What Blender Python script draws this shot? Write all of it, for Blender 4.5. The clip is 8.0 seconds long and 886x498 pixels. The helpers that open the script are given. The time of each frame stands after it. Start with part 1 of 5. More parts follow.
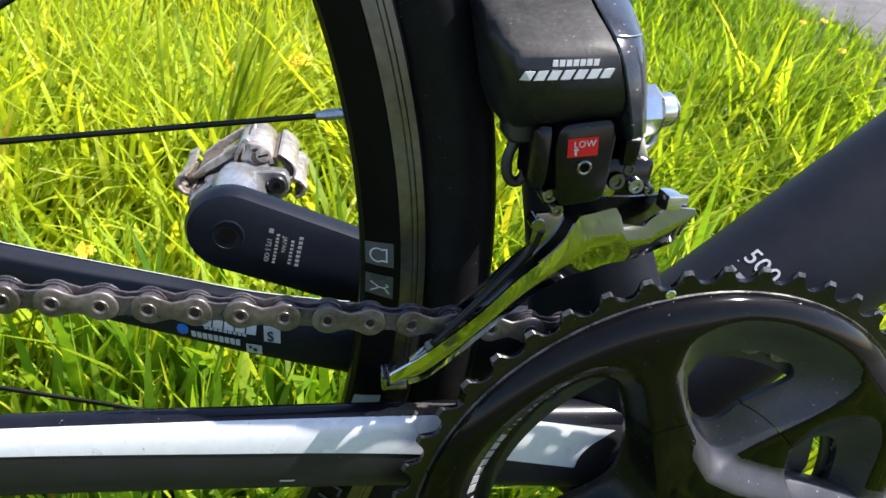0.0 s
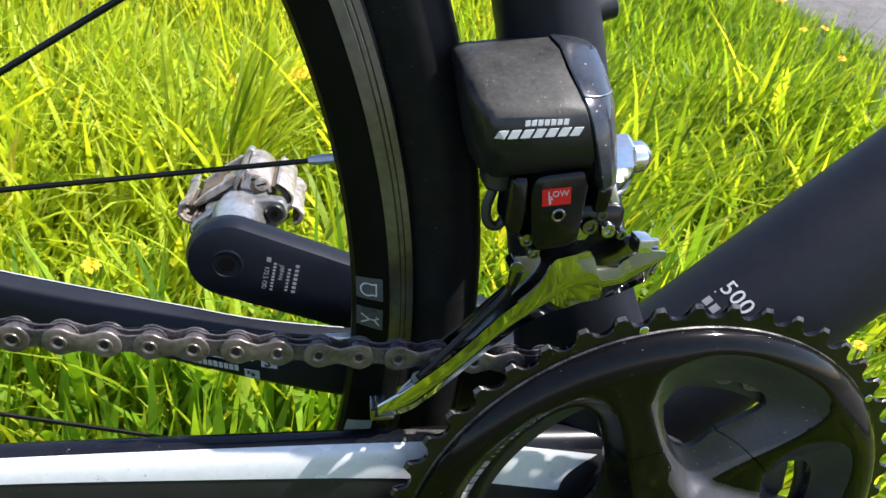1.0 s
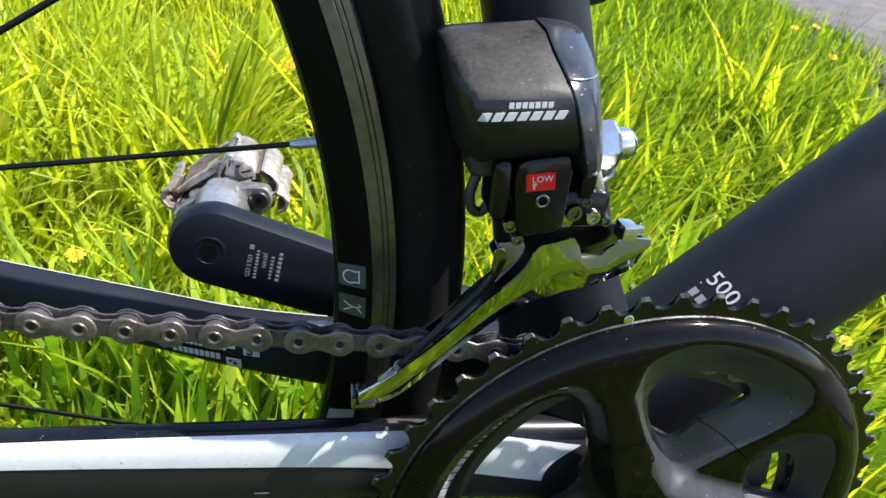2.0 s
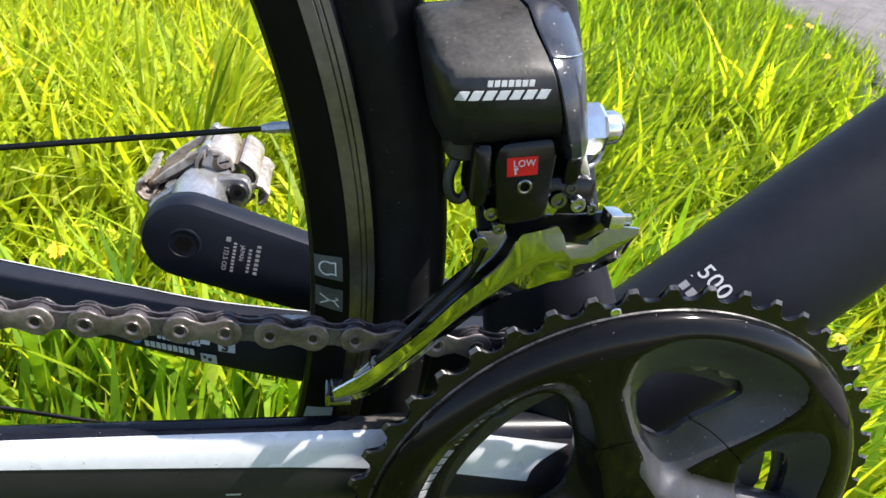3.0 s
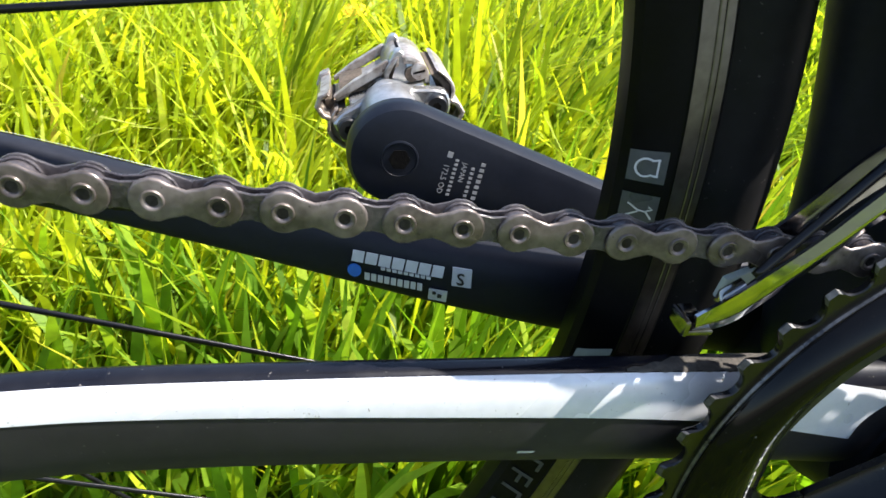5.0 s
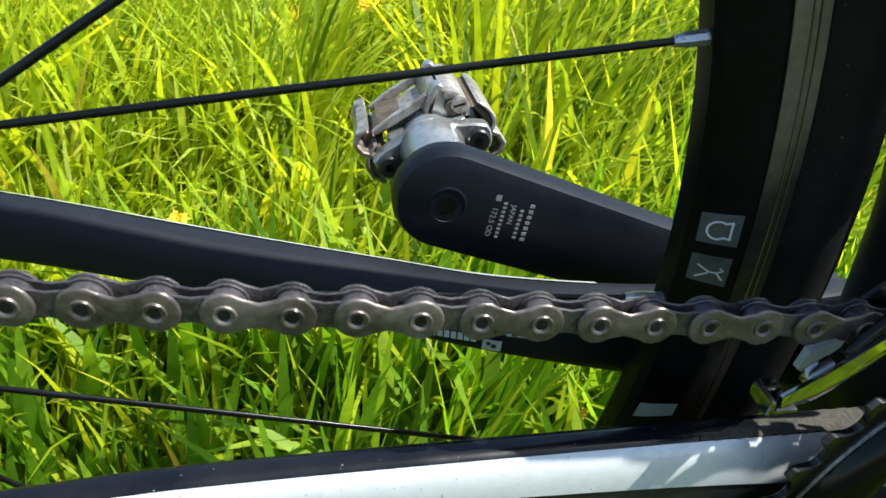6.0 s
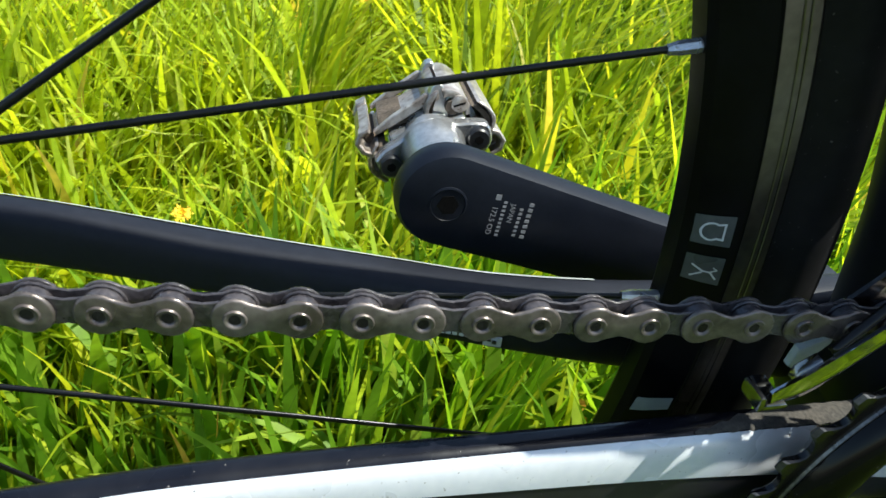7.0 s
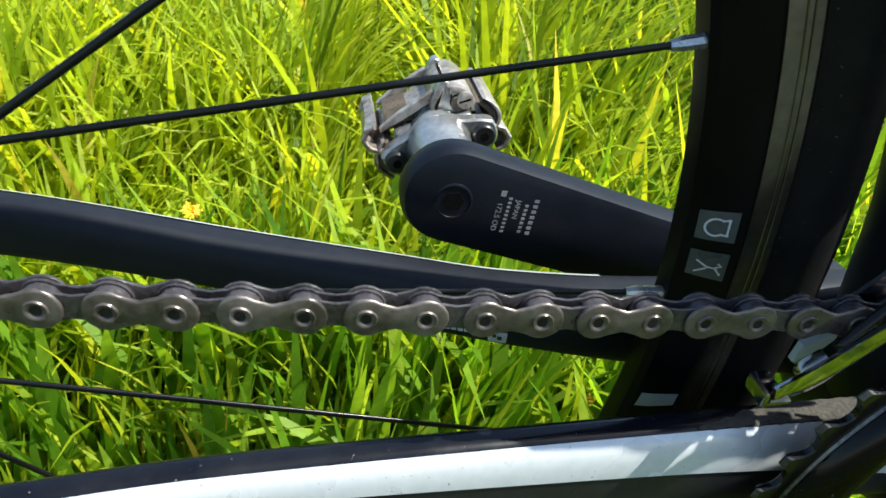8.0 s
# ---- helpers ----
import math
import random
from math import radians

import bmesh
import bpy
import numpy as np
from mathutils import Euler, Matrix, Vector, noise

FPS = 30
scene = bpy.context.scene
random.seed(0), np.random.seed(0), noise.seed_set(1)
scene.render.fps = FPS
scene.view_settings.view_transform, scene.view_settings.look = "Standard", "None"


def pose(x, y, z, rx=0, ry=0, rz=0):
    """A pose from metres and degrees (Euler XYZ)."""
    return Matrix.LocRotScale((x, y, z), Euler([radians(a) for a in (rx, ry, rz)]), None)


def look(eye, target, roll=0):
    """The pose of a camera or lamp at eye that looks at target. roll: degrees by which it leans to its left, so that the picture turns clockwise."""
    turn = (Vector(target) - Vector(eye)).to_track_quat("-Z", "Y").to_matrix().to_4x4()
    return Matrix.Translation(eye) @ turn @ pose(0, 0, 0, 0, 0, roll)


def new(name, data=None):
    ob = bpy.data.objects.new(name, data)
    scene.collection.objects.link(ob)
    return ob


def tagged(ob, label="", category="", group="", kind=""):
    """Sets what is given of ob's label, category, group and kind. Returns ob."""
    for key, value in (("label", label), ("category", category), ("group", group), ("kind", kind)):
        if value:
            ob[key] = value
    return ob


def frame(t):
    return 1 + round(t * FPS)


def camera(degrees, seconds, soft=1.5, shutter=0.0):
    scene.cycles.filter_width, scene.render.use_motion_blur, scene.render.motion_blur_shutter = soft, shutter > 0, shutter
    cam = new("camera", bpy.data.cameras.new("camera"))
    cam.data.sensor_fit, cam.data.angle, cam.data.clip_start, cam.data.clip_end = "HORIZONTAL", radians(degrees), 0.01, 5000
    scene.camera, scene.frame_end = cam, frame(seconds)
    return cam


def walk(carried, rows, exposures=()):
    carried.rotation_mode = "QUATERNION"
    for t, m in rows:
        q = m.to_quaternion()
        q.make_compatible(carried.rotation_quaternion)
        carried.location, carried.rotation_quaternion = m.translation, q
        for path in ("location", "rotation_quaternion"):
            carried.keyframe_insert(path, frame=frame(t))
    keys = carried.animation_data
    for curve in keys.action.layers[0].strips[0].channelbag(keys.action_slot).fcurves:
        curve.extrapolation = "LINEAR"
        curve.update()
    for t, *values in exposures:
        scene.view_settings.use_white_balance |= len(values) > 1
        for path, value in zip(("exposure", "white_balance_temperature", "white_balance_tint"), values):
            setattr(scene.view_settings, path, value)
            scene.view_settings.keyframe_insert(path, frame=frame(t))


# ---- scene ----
cam = camera(68.94, 8.0)
ROWS = [
    (0, -0.1239, -0.2002, 0.4613, 62.29, -4.83, -8.82),
    (0.2, -0.1201, -0.2043, 0.4703, 62.30, -4.90, -9.48),
    (0.5, -0.1173, -0.2069, 0.4789, 62.07, -4.27, -8.60),
    (1, -0.1197, -0.2053, 0.4772, 62.44, -4.60, -8.49),
    (1.5, -0.1178, -0.2065, 0.4766, 62.04, -5.05, -8.66),
    (3, -0.1101, -0.1988, 0.4669, 62.12, -5.71, -9.26),
    (3.2, -0.1050, -0.2005, 0.4654, 62.22, -5.32, -9.81),
    (3.5, -0.0958, -0.2028, 0.4518, 61.94, -5.18, -10.02),
    (3.8, -0.0917, -0.1991, 0.4464, 61.31, -4.69, -10.60),
    (4, -0.1030, -0.1985, 0.4464, 60.66, -5.08, -10.32),
    (4.2, -0.1248, -0.1948, 0.4441, 60.21, -5.38, -9.89),
    (4.5, -0.1560, -0.1850, 0.4304, 60.00, -5.45, -8.48),
    (4.7, -0.1748, -0.1749, 0.4227, 60.07, -5.60, -8.38),
    (5, -0.1882, -0.1572, 0.4184, 60.17, -4.66, -8.16),
    (5.2, -0.1948, -0.1498, 0.4207, 60.79, -4.45, -8.47),
    (6.3, -0.2008, -0.1361, 0.4387, 56.92, -2.11, -8.16),
    (6.5, -0.2015, -0.1356, 0.4382, 56.80, -2.10, -8.29),
    (7, -0.2006, -0.1398, 0.4420, 56.89, -2.22, -8.26),
    (7.5, -0.2003, -0.1407, 0.4443, 56.61, -1.76, -7.95),
    (8, -0.1994, -0.1406, 0.4426, 56.51, -1.69, -7.64),
]
EXPOSURES = [(0.0, 1.28, 6250, 14), (1.6, 1.24, 6250, 13), (3.0, 1.40, 6400, 14), (3.6, 1.56, 6400, 15), (4.2, 1.80, 6450, 15), (4.6, 1.68, 6450, 14), (5.0, 1.50, 6450, 12), (6.3, 0.95, 6250, 2), (8.0, 0.97, 6250, 3)]
walk(cam, [(t, pose(*p)) for t, *p in ROWS], EXPOSURES)
cam.data.dof.use_dof, cam.data.dof.focus_distance, cam.data.dof.aperture_fstop = True, 0.22, 38.0

# ---- world, sun, exposure ----
world = bpy.data.worlds.new("sky")
scene.world = world
world.use_nodes = True
wn = world.node_tree.nodes
sky = wn.new("ShaderNodeTexSky")
sky.sky_type = "NISHITA"
sky.sun_disc = False
SUN = Vector((0.57, -0.09, 0.82)).normalized()
sky.sun_elevation = math.asin(SUN.z)
sky.sun_rotation = math.atan2(SUN.x, SUN.y)
wn["Background"].inputs["Strength"].default_value = 0.11
world.node_tree.links.new(sky.outputs[0], wn["Background"].inputs["Color"])
lamp = bpy.data.lights.new("sun", "SUN")
lamp.energy, lamp.angle, lamp.color = 5.4, radians(0.53), (1.0, 0.95, 0.86)
sun = new("sun", lamp)
sun.matrix_world = look((0, 0, 3), Vector((0, 0, 3)) - SUN)


# ---- materials ----
def nodes_of(name):
    m = bpy.data.materials.new(name)
    m.use_nodes = True
    nt = m.node_tree
    return m, nt, nt.nodes["Principled BSDF"]


def surface(name, dark, light, rough=0.5, metal=0.0, scale=400.0, bump=0.0, rough_var=0.1, fleck=0.0,
            fleck_color=(0.5, 0.48, 0.42), spec=0.5, coat=0.0, stretch=(1, 1, 1), bump_scale=None):
    """Two scales of colour variation, uneven gloss, fine relief and, if asked for, small specks of dust."""
    m, nt, p = nodes_of(name)
    n, l = nt.nodes, nt.links
    tc = n.new("ShaderNodeTexCoord")
    mp = n.new("ShaderNodeMapping")
    mp.inputs["Scale"].default_value = stretch
    l.new(tc.outputs["Object"], mp.inputs["Vector"])
    big, small = n.new("ShaderNodeTexNoise"), n.new("ShaderNodeTexNoise")
    big.inputs["Scale"].default_value, small.inputs["Scale"].default_value = scale * 0.12, scale
    big.inputs["Detail"].default_value, small.inputs["Detail"].default_value = 3, 4
    for t in (big, small):
        l.new(mp.outputs[0], t.inputs["Vector"])
    both = n.new("ShaderNodeMath")
    both.operation = "MULTIPLY_ADD"
    both.inputs[1].default_value = 0.5
    half = n.new("ShaderNodeMath")
    half.operation = "MULTIPLY"
    half.inputs[1].default_value = 0.5
    l.new(small.outputs[0], half.inputs[0])
    l.new(big.outputs[0], both.inputs[0])
    l.new(half.outputs[0], both.inputs[2])
    ramp = n.new("ShaderNodeValToRGB")
    ramp.color_ramp.elements[0].position, ramp.color_ramp.elements[1].position = 0.36, 0.66
    ramp.color_ramp.elements[0].color, ramp.color_ramp.elements[1].color = (*dark, 1), (*light, 1)
    l.new(both.outputs[0], ramp.inputs[0])
    colour = ramp.outputs[0]
    rr = n.new("ShaderNodeMapRange")
    rr.inputs[1].default_value, rr.inputs[2].default_value = 0.3, 0.7
    rr.inputs[3].default_value, rr.inputs[4].default_value = max(0.02, rough - rough_var), min(1, rough + rough_var)
    l.new(big.outputs[0], rr.inputs[0])
    gloss = rr.outputs[0]
    if fleck > 0:
        sp = n.new("ShaderNodeTexNoise")
        sp.inputs["Scale"].default_value, sp.inputs["Detail"].default_value = 900, 2
        l.new(tc.outputs["Object"], sp.inputs["Vector"])
        cut = n.new("ShaderNodeMapRange")
        cut.inputs[1].default_value, cut.inputs[2].default_value = 0.74 - fleck, 0.78 - fleck
        l.new(sp.outputs[0], cut.inputs[0])
        mix = n.new("ShaderNodeMixRGB")
        mix.inputs[2].default_value = (*fleck_color, 1)
        l.new(cut.outputs[0], mix.inputs[0])
        l.new(colour, mix.inputs[1])
        colour = mix.outputs[0]
    l.new(colour, p.inputs["Base Color"])
    l.new(gloss, p.inputs["Roughness"])
    p.inputs["Metallic"].default_value = metal
    p.inputs["Specular IOR Level"].default_value = spec
    p.inputs["Coat Weight"].default_value = coat
    p.inputs["Coat Roughness"].default_value = 0.08
    if bump:
        bp = n.new("ShaderNodeBump")
        bp.inputs["Strength"].default_value, bp.inputs["Distance"].default_value = bump, 0.0004
        src = small
        if bump_scale:
            src = n.new("ShaderNodeTexNoise")
            src.inputs["Scale"].default_value = bump_scale
            l.new(mp.outputs[0], src.inputs["Vector"])
        l.new(src.outputs[0], bp.inputs["Height"])
        l.new(bp.outputs[0], p.inputs["Normal"])
    return m


M_MATTE = surface("matte_frame_paint", (0.0070, 0.0080, 0.0125), (0.0110, 0.0124, 0.0185), 0.54, 0, 300, 0.10, 0.06, 0.0, spec=0.25)
M_LINK = surface("glossy_black_plastic", (0.0025, 0.0025, 0.003), (0.005, 0.005, 0.0055), 0.15, 0, 500, 0.03, 0.06, 0.008, (0.12, 0.11, 0.10), spec=0.28)
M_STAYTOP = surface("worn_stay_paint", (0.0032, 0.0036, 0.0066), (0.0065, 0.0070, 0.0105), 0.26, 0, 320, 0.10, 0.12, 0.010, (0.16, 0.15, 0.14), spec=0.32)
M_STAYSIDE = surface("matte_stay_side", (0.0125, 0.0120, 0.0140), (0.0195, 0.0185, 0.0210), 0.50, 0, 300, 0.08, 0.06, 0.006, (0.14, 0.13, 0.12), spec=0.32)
M_WHITE = surface("silver_white_paint", (0.53, 0.55, 0.59), (0.63, 0.64, 0.67), 0.30, 0.15, 260, 0.05, 0.08, 0.03, (0.16, 0.15, 0.14))
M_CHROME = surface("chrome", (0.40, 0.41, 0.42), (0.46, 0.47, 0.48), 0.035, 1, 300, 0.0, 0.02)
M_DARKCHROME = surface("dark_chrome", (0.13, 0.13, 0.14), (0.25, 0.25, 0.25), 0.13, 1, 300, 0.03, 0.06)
M_TOOTHTIP = surface("worn_tooth_tip", (0.025, 0.025, 0.027), (0.11, 0.108, 0.104), 0.34, 0.6, 900, 0.2, 0.10)
M_WORN = surface("worn_bare_steel", (0.05, 0.05, 0.052), (0.26, 0.25, 0.24), 0.30, 0.8, 900, 0.2, 0.10)
M_CHAIN = surface("chain_steel", (0.070, 0.058, 0.054), (0.200, 0.170, 0.158), 0.36, 0.55, 420, 0.30, 0.14, 0.03, (0.03, 0.024, 0.018), spec=0.5)
M_CHAIN_DARK = surface("oily_chain_steel", (0.024, 0.021, 0.024), (0.080, 0.070, 0.074), 0.32, 0.15, 900, 0.4, 0.12, 0.02, (0.16, 0.12, 0.08), spec=0.6)
# near-black that paints the shade inside sockets and slots on shallow pieces
M_RECESS = surface("recess_shade", (0.003, 0.003, 0.003), (0.008, 0.007, 0.006), 0.85, 0, 900, 0.3, spec=0.06)
M_PIT = surface("shaded_pin_end", (0.008, 0.007, 0.006), (0.040, 0.034, 0.030), 0.5, 0.2, 1500, 0.4, spec=0.2)
M_RUBBER = surface("tyre_rubber", (0.0024, 0.0024, 0.0027), (0.0095, 0.0091, 0.0096), 0.52, 0, 150, 0.3, 0.12, 0.026, (0.08, 0.074, 0.07), spec=0.16)
M_RIM = surface("anodised_rim", (0.0015, 0.0015, 0.0018), (0.003, 0.003, 0.0034), 0.40, 0, 500, 0.05, 0.08, 0.0, spec=0.12)
M_TRACK = surface("brake_track", (0.105, 0.097, 0.094), (0.190, 0.176, 0.170), 0.33, 1, 260, 0.1, 0.10)
M_CRANK = surface("crank_anodised", (0.0044, 0.0060, 0.0110), (0.0068, 0.0088, 0.0155), 0.46, 0, 500, 0.06, 0.05, 0.0, spec=0.20)
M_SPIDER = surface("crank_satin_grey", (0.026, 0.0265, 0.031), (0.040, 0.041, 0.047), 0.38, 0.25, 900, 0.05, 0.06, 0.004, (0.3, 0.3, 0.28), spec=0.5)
# the same satin coloured as if in shade, for pockets away from the arm
M_POCKET = surface("shaded_satin_pocket", (0.0032, 0.0034, 0.0037), (0.0058, 0.0060, 0.0064), 0.26, 0.0, 700, 0.03, 0.05, 0.004, (0.2, 0.2, 0.19), spec=0.20)
M_RING = surface("chainring_gloss", (0.0022, 0.0020, 0.0022), (0.0042, 0.0038, 0.0036), 0.07, 0.0, 400, 0.012, 0.03, 0.004, (0.12, 0.11, 0.10), spec=0.20)
M_TEETH = surface("worn_tooth_steel", (0.0028, 0.0028, 0.003), (0.008, 0.0075, 0.0075), 0.16, 0.0, 800, 0.03, 0.07, 0.010, (0.10, 0.09, 0.08), spec=0.35)
M_PLASTIC = surface("derailleur_plastic", (0.007, 0.007, 0.008), (0.016, 0.016, 0.017), 0.36, 0, 600, 0.1, 0.12, 0.014, (0.16, 0.15, 0.14), spec=0.4)
M_DUSTY = surface("dusty_derailleur_plastic", (0.014, 0.014, 0.014), (0.040, 0.038, 0.036), 0.60, 0, 700, 0.2, 0.12, 0.035, (0.14, 0.135, 0.12), spec=0.3)
M_SHROUD = surface("derailleur_cover", (0.022, 0.025, 0.034), (0.040, 0.044, 0.056), 0.20, 0.2, 600, 0.15, 0.12, 0.03, (0.35, 0.35, 0.34))
M_ALLOY = surface("pedal_alloy", (0.34, 0.34, 0.34), (0.56, 0.56, 0.56), 0.30, 0.8, 450, 0.15, 0.10, 0.03, (0.14, 0.09, 0.05))
M_DUST = surface("grey_dust", (0.012, 0.011, 0.009), (0.065, 0.057, 0.048), 0.9, 0, 900, 0.8)
M_DIRT = surface("dried_mud", (0.035, 0.025, 0.016), (0.13, 0.10, 0.075), 0.9, 0, 700, 0.8)
M_PEDALSTEEL = surface("pedal_steel", (0.20, 0.152, 0.120), (0.60, 0.555, 0.515), 0.36, 0.6, 330, 0.3, 0.10, 0.06, (0.12, 0.07, 0.04))
M_SILVER = surface("polished_alloy", (0.62, 0.62, 0.63), (0.74, 0.74, 0.74), 0.16, 1, 400, 0.05, 0.06)
M_RED = surface("red_sticker", (0.55, 0.010, 0.006), (0.62, 0.016, 0.010), 0.5, spec=0.25)
M_PRINT = surface("white_print", (0.50, 0.50, 0.51), (0.60, 0.60, 0.61), 0.5)
M_GREYPRINT = surface("grey_print", (0.22, 0.22, 0.23), (0.30, 0.30, 0.31), 0.5)
M_DECAL = surface("grey_decal", (0.058, 0.061, 0.061), (0.085, 0.088, 0.088), 0.35, spec=0.3)
M_PATCH = surface("pale_decal_and_glint", (0.30, 0.33, 0.32), (0.38, 0.41, 0.40), 0.35)
M_RIMPRINT = surface("rim_print", (0.030, 0.031, 0.032), (0.046, 0.046, 0.046), 0.4, spec=0.3)
M_BLUE = surface("blue_print", (0.02, 0.14, 0.55), (0.03, 0.18, 0.62), 0.45)
# the lime tint paints the grass mirrored in the metallic print
M_LIME = surface("grass_tinted_print", (0.36, 0.38, 0.22), (0.46, 0.48, 0.30), 0.3, 0.4)
M_CABLE = surface("cable_sheath", (0.012, 0.012, 0.013), (0.02, 0.02, 0.022), 0.42)
M_GREYCABLE = surface("grey_cable", (0.20, 0.20, 0.21), (0.28, 0.28, 0.29), 0.35, 0.5)
M_SPOKE = surface("black_spoke", (0.0025, 0.0025, 0.003), (0.005, 0.005, 0.006), 0.30, 0, 500, 0, 0.06, spec=0.3)
M_YELLOW = surface("dandelion_petal", (0.75, 0.42, 0.01), (0.90, 0.62, 0.02), 0.7)
M_STEM = surface("dandelion_stem", (0.10, 0.15, 0.03), (0.16, 0.20, 0.05), 0.6)
M_ASPHALT = surface("asphalt", (0.04, 0.038, 0.038), (0.13, 0.12, 0.118), 0.9, 0, 140, 1.0, 0.06)
M_SOIL = surface("mossy_soil", (0.016, 0.024, 0.005), (0.042, 0.066, 0.008), 0.9, 0, 30, 1.0, 0.05)


def grass_material(name, stops, glow):
    m, nt, p = nodes_of(name)
    n, l = nt.nodes, nt.links
    geo, ramp = n.new("ShaderNodeNewGeometry"), n.new("ShaderNodeValToRGB")
    cr = ramp.color_ramp
    cr.elements[0].color, cr.elements[0].position = (*stops[0][1], 1), 0.0
    cr.elements[1].color, cr.elements[1].position = (*stops[-1][1], 1), 1.0
    for pos, col in stops[1:-1]:
        cr.elements.new(pos).color = (*col, 1)
    l.new(geo.outputs["Random Per Island"], ramp.inputs[0])
    tc, wave = n.new("ShaderNodeTexCoord"), n.new("ShaderNodeTexNoise")
    wave.inputs["Scale"].default_value = 90
    l.new(tc.outputs["Object"], wave.inputs["Vector"])
    vary = n.new("ShaderNodeMixRGB")
    vary.blend_type = "MULTIPLY"
    vary.inputs[0].default_value = 1
    shade = n.new("ShaderNodeMapRange")
    shade.inputs[1].default_value, shade.inputs[2].default_value = 0.3, 0.7
    shade.inputs[3].default_value, shade.inputs[4].default_value = 0.82, 1.15
    l.new(wave.outputs[0], shade.inputs[0])
    l.new(ramp.outputs[0], vary.inputs[1])
    l.new(shade.outputs[0], vary.inputs[2])
    l.new(vary.outputs[0], p.inputs["Base Color"])
    p.inputs["Roughness"].default_value = 0.44
    p.inputs["Specular IOR Level"].default_value = 0.18
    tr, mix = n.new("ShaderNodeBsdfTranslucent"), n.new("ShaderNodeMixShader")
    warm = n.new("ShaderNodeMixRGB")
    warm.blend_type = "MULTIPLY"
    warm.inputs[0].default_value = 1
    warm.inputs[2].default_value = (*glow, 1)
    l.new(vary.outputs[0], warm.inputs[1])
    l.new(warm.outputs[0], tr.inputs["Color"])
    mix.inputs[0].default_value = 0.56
    l.new(p.outputs[0], mix.inputs[1])
    l.new(tr.outputs[0], mix.inputs[2])
    l.new(mix.outputs[0], n["Material Output"].inputs["Surface"])
    return m


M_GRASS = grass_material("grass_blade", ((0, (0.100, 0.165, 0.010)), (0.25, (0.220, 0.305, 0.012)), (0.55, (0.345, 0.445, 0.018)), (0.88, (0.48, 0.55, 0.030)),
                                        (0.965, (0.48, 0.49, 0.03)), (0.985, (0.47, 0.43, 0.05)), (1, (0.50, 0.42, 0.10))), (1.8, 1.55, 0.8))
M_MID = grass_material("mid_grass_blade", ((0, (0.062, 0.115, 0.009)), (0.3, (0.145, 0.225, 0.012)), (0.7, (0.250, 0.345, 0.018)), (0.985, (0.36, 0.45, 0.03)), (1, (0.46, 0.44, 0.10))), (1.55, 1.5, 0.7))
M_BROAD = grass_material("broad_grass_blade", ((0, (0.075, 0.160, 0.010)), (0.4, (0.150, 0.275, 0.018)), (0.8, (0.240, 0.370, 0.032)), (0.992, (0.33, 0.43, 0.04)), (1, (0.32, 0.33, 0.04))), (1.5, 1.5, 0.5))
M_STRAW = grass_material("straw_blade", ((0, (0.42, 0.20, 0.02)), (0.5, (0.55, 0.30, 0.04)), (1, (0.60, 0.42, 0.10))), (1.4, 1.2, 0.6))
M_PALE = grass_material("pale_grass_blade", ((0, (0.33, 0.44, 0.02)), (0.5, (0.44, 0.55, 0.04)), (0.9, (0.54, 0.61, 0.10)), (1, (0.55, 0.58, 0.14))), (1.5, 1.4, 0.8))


# ---- mesh helpers ----
def mesh_of(name, verts, faces, smooth=True):
    me = bpy.data.meshes.new(name)
    me.from_pydata([tuple(v) for v in verts], [], [tuple(f) for f in faces])
    me.validate()
    bm = bmesh.new()
    bm.from_mesh(me)
    bmesh.ops.recalc_face_normals(bm, faces=bm.faces)
    bm.to_mesh(me)
    bm.free()
    for p in me.polygons:
        p.use_smooth = smooth
    return me


def sharpen(me, degrees=35):
    """Marks hard edges, so that smooth shading keeps the creases."""
    bm = bmesh.new()
    bm.from_mesh(me)
    for e in bm.edges:
        if len(e.link_faces) == 2 and e.calc_face_angle(0) > radians(degrees):
            e.smooth = False
    bm.to_mesh(me)
    bm.free()
    return me


def part(name, me, material, parent, label=""):
    ob = new(name, me)
    if not me.materials:
        me.materials.append(material)
    ob.parent = parent
    if label:
        tagged(ob, label)
    return ob


def loft(rings, caps=True):
    k = len(rings[0])
    verts = [p for r in rings for p in r]
    faces = [(i * k + j, i * k + (j + 1) % k, (i + 1) * k + (j + 1) % k, (i + 1) * k + j)
             for i in range(len(rings) - 1) for j in range(k)]
    if caps:
        faces += [tuple(range(k))[::-1], tuple(range((len(rings) - 1) * k, len(rings) * k))]
    return verts, faces


def shape(name, rings, caps=True, hard=40):
    return sharpen(mesh_of(name, *loft(rings, caps)), hard)


def join(name, *pieces):
    verts, faces = [], []
    for v, f in pieces:
        o = len(verts)
        verts += [tuple(p) for p in v]
        faces += [tuple(i + o for i in q) for q in f]
    return sharpen(mesh_of(name, verts, faces))


def frame_of(d):
    d = Vector(d).normalized()
    a = Vector((0, 0, 1)) if abs(d.z) < 0.9 else Vector((1, 0, 0))
    u = d.cross(a).normalized()
    return u, d.cross(u).normalized()


def rod_data(p0, p1, stations, k=20):
    """Rings along p0 to p1: (fraction, radius)."""
    p0, p1 = Vector(p0), Vector(p1)
    u, v = frame_of(p1 - p0)
    return loft([[p0.lerp(p1, s) + (u * math.cos(2 * math.pi * j / k) + v * math.sin(2 * math.pi * j / k)) * r
                  for j in range(k)] for s, r in stations])


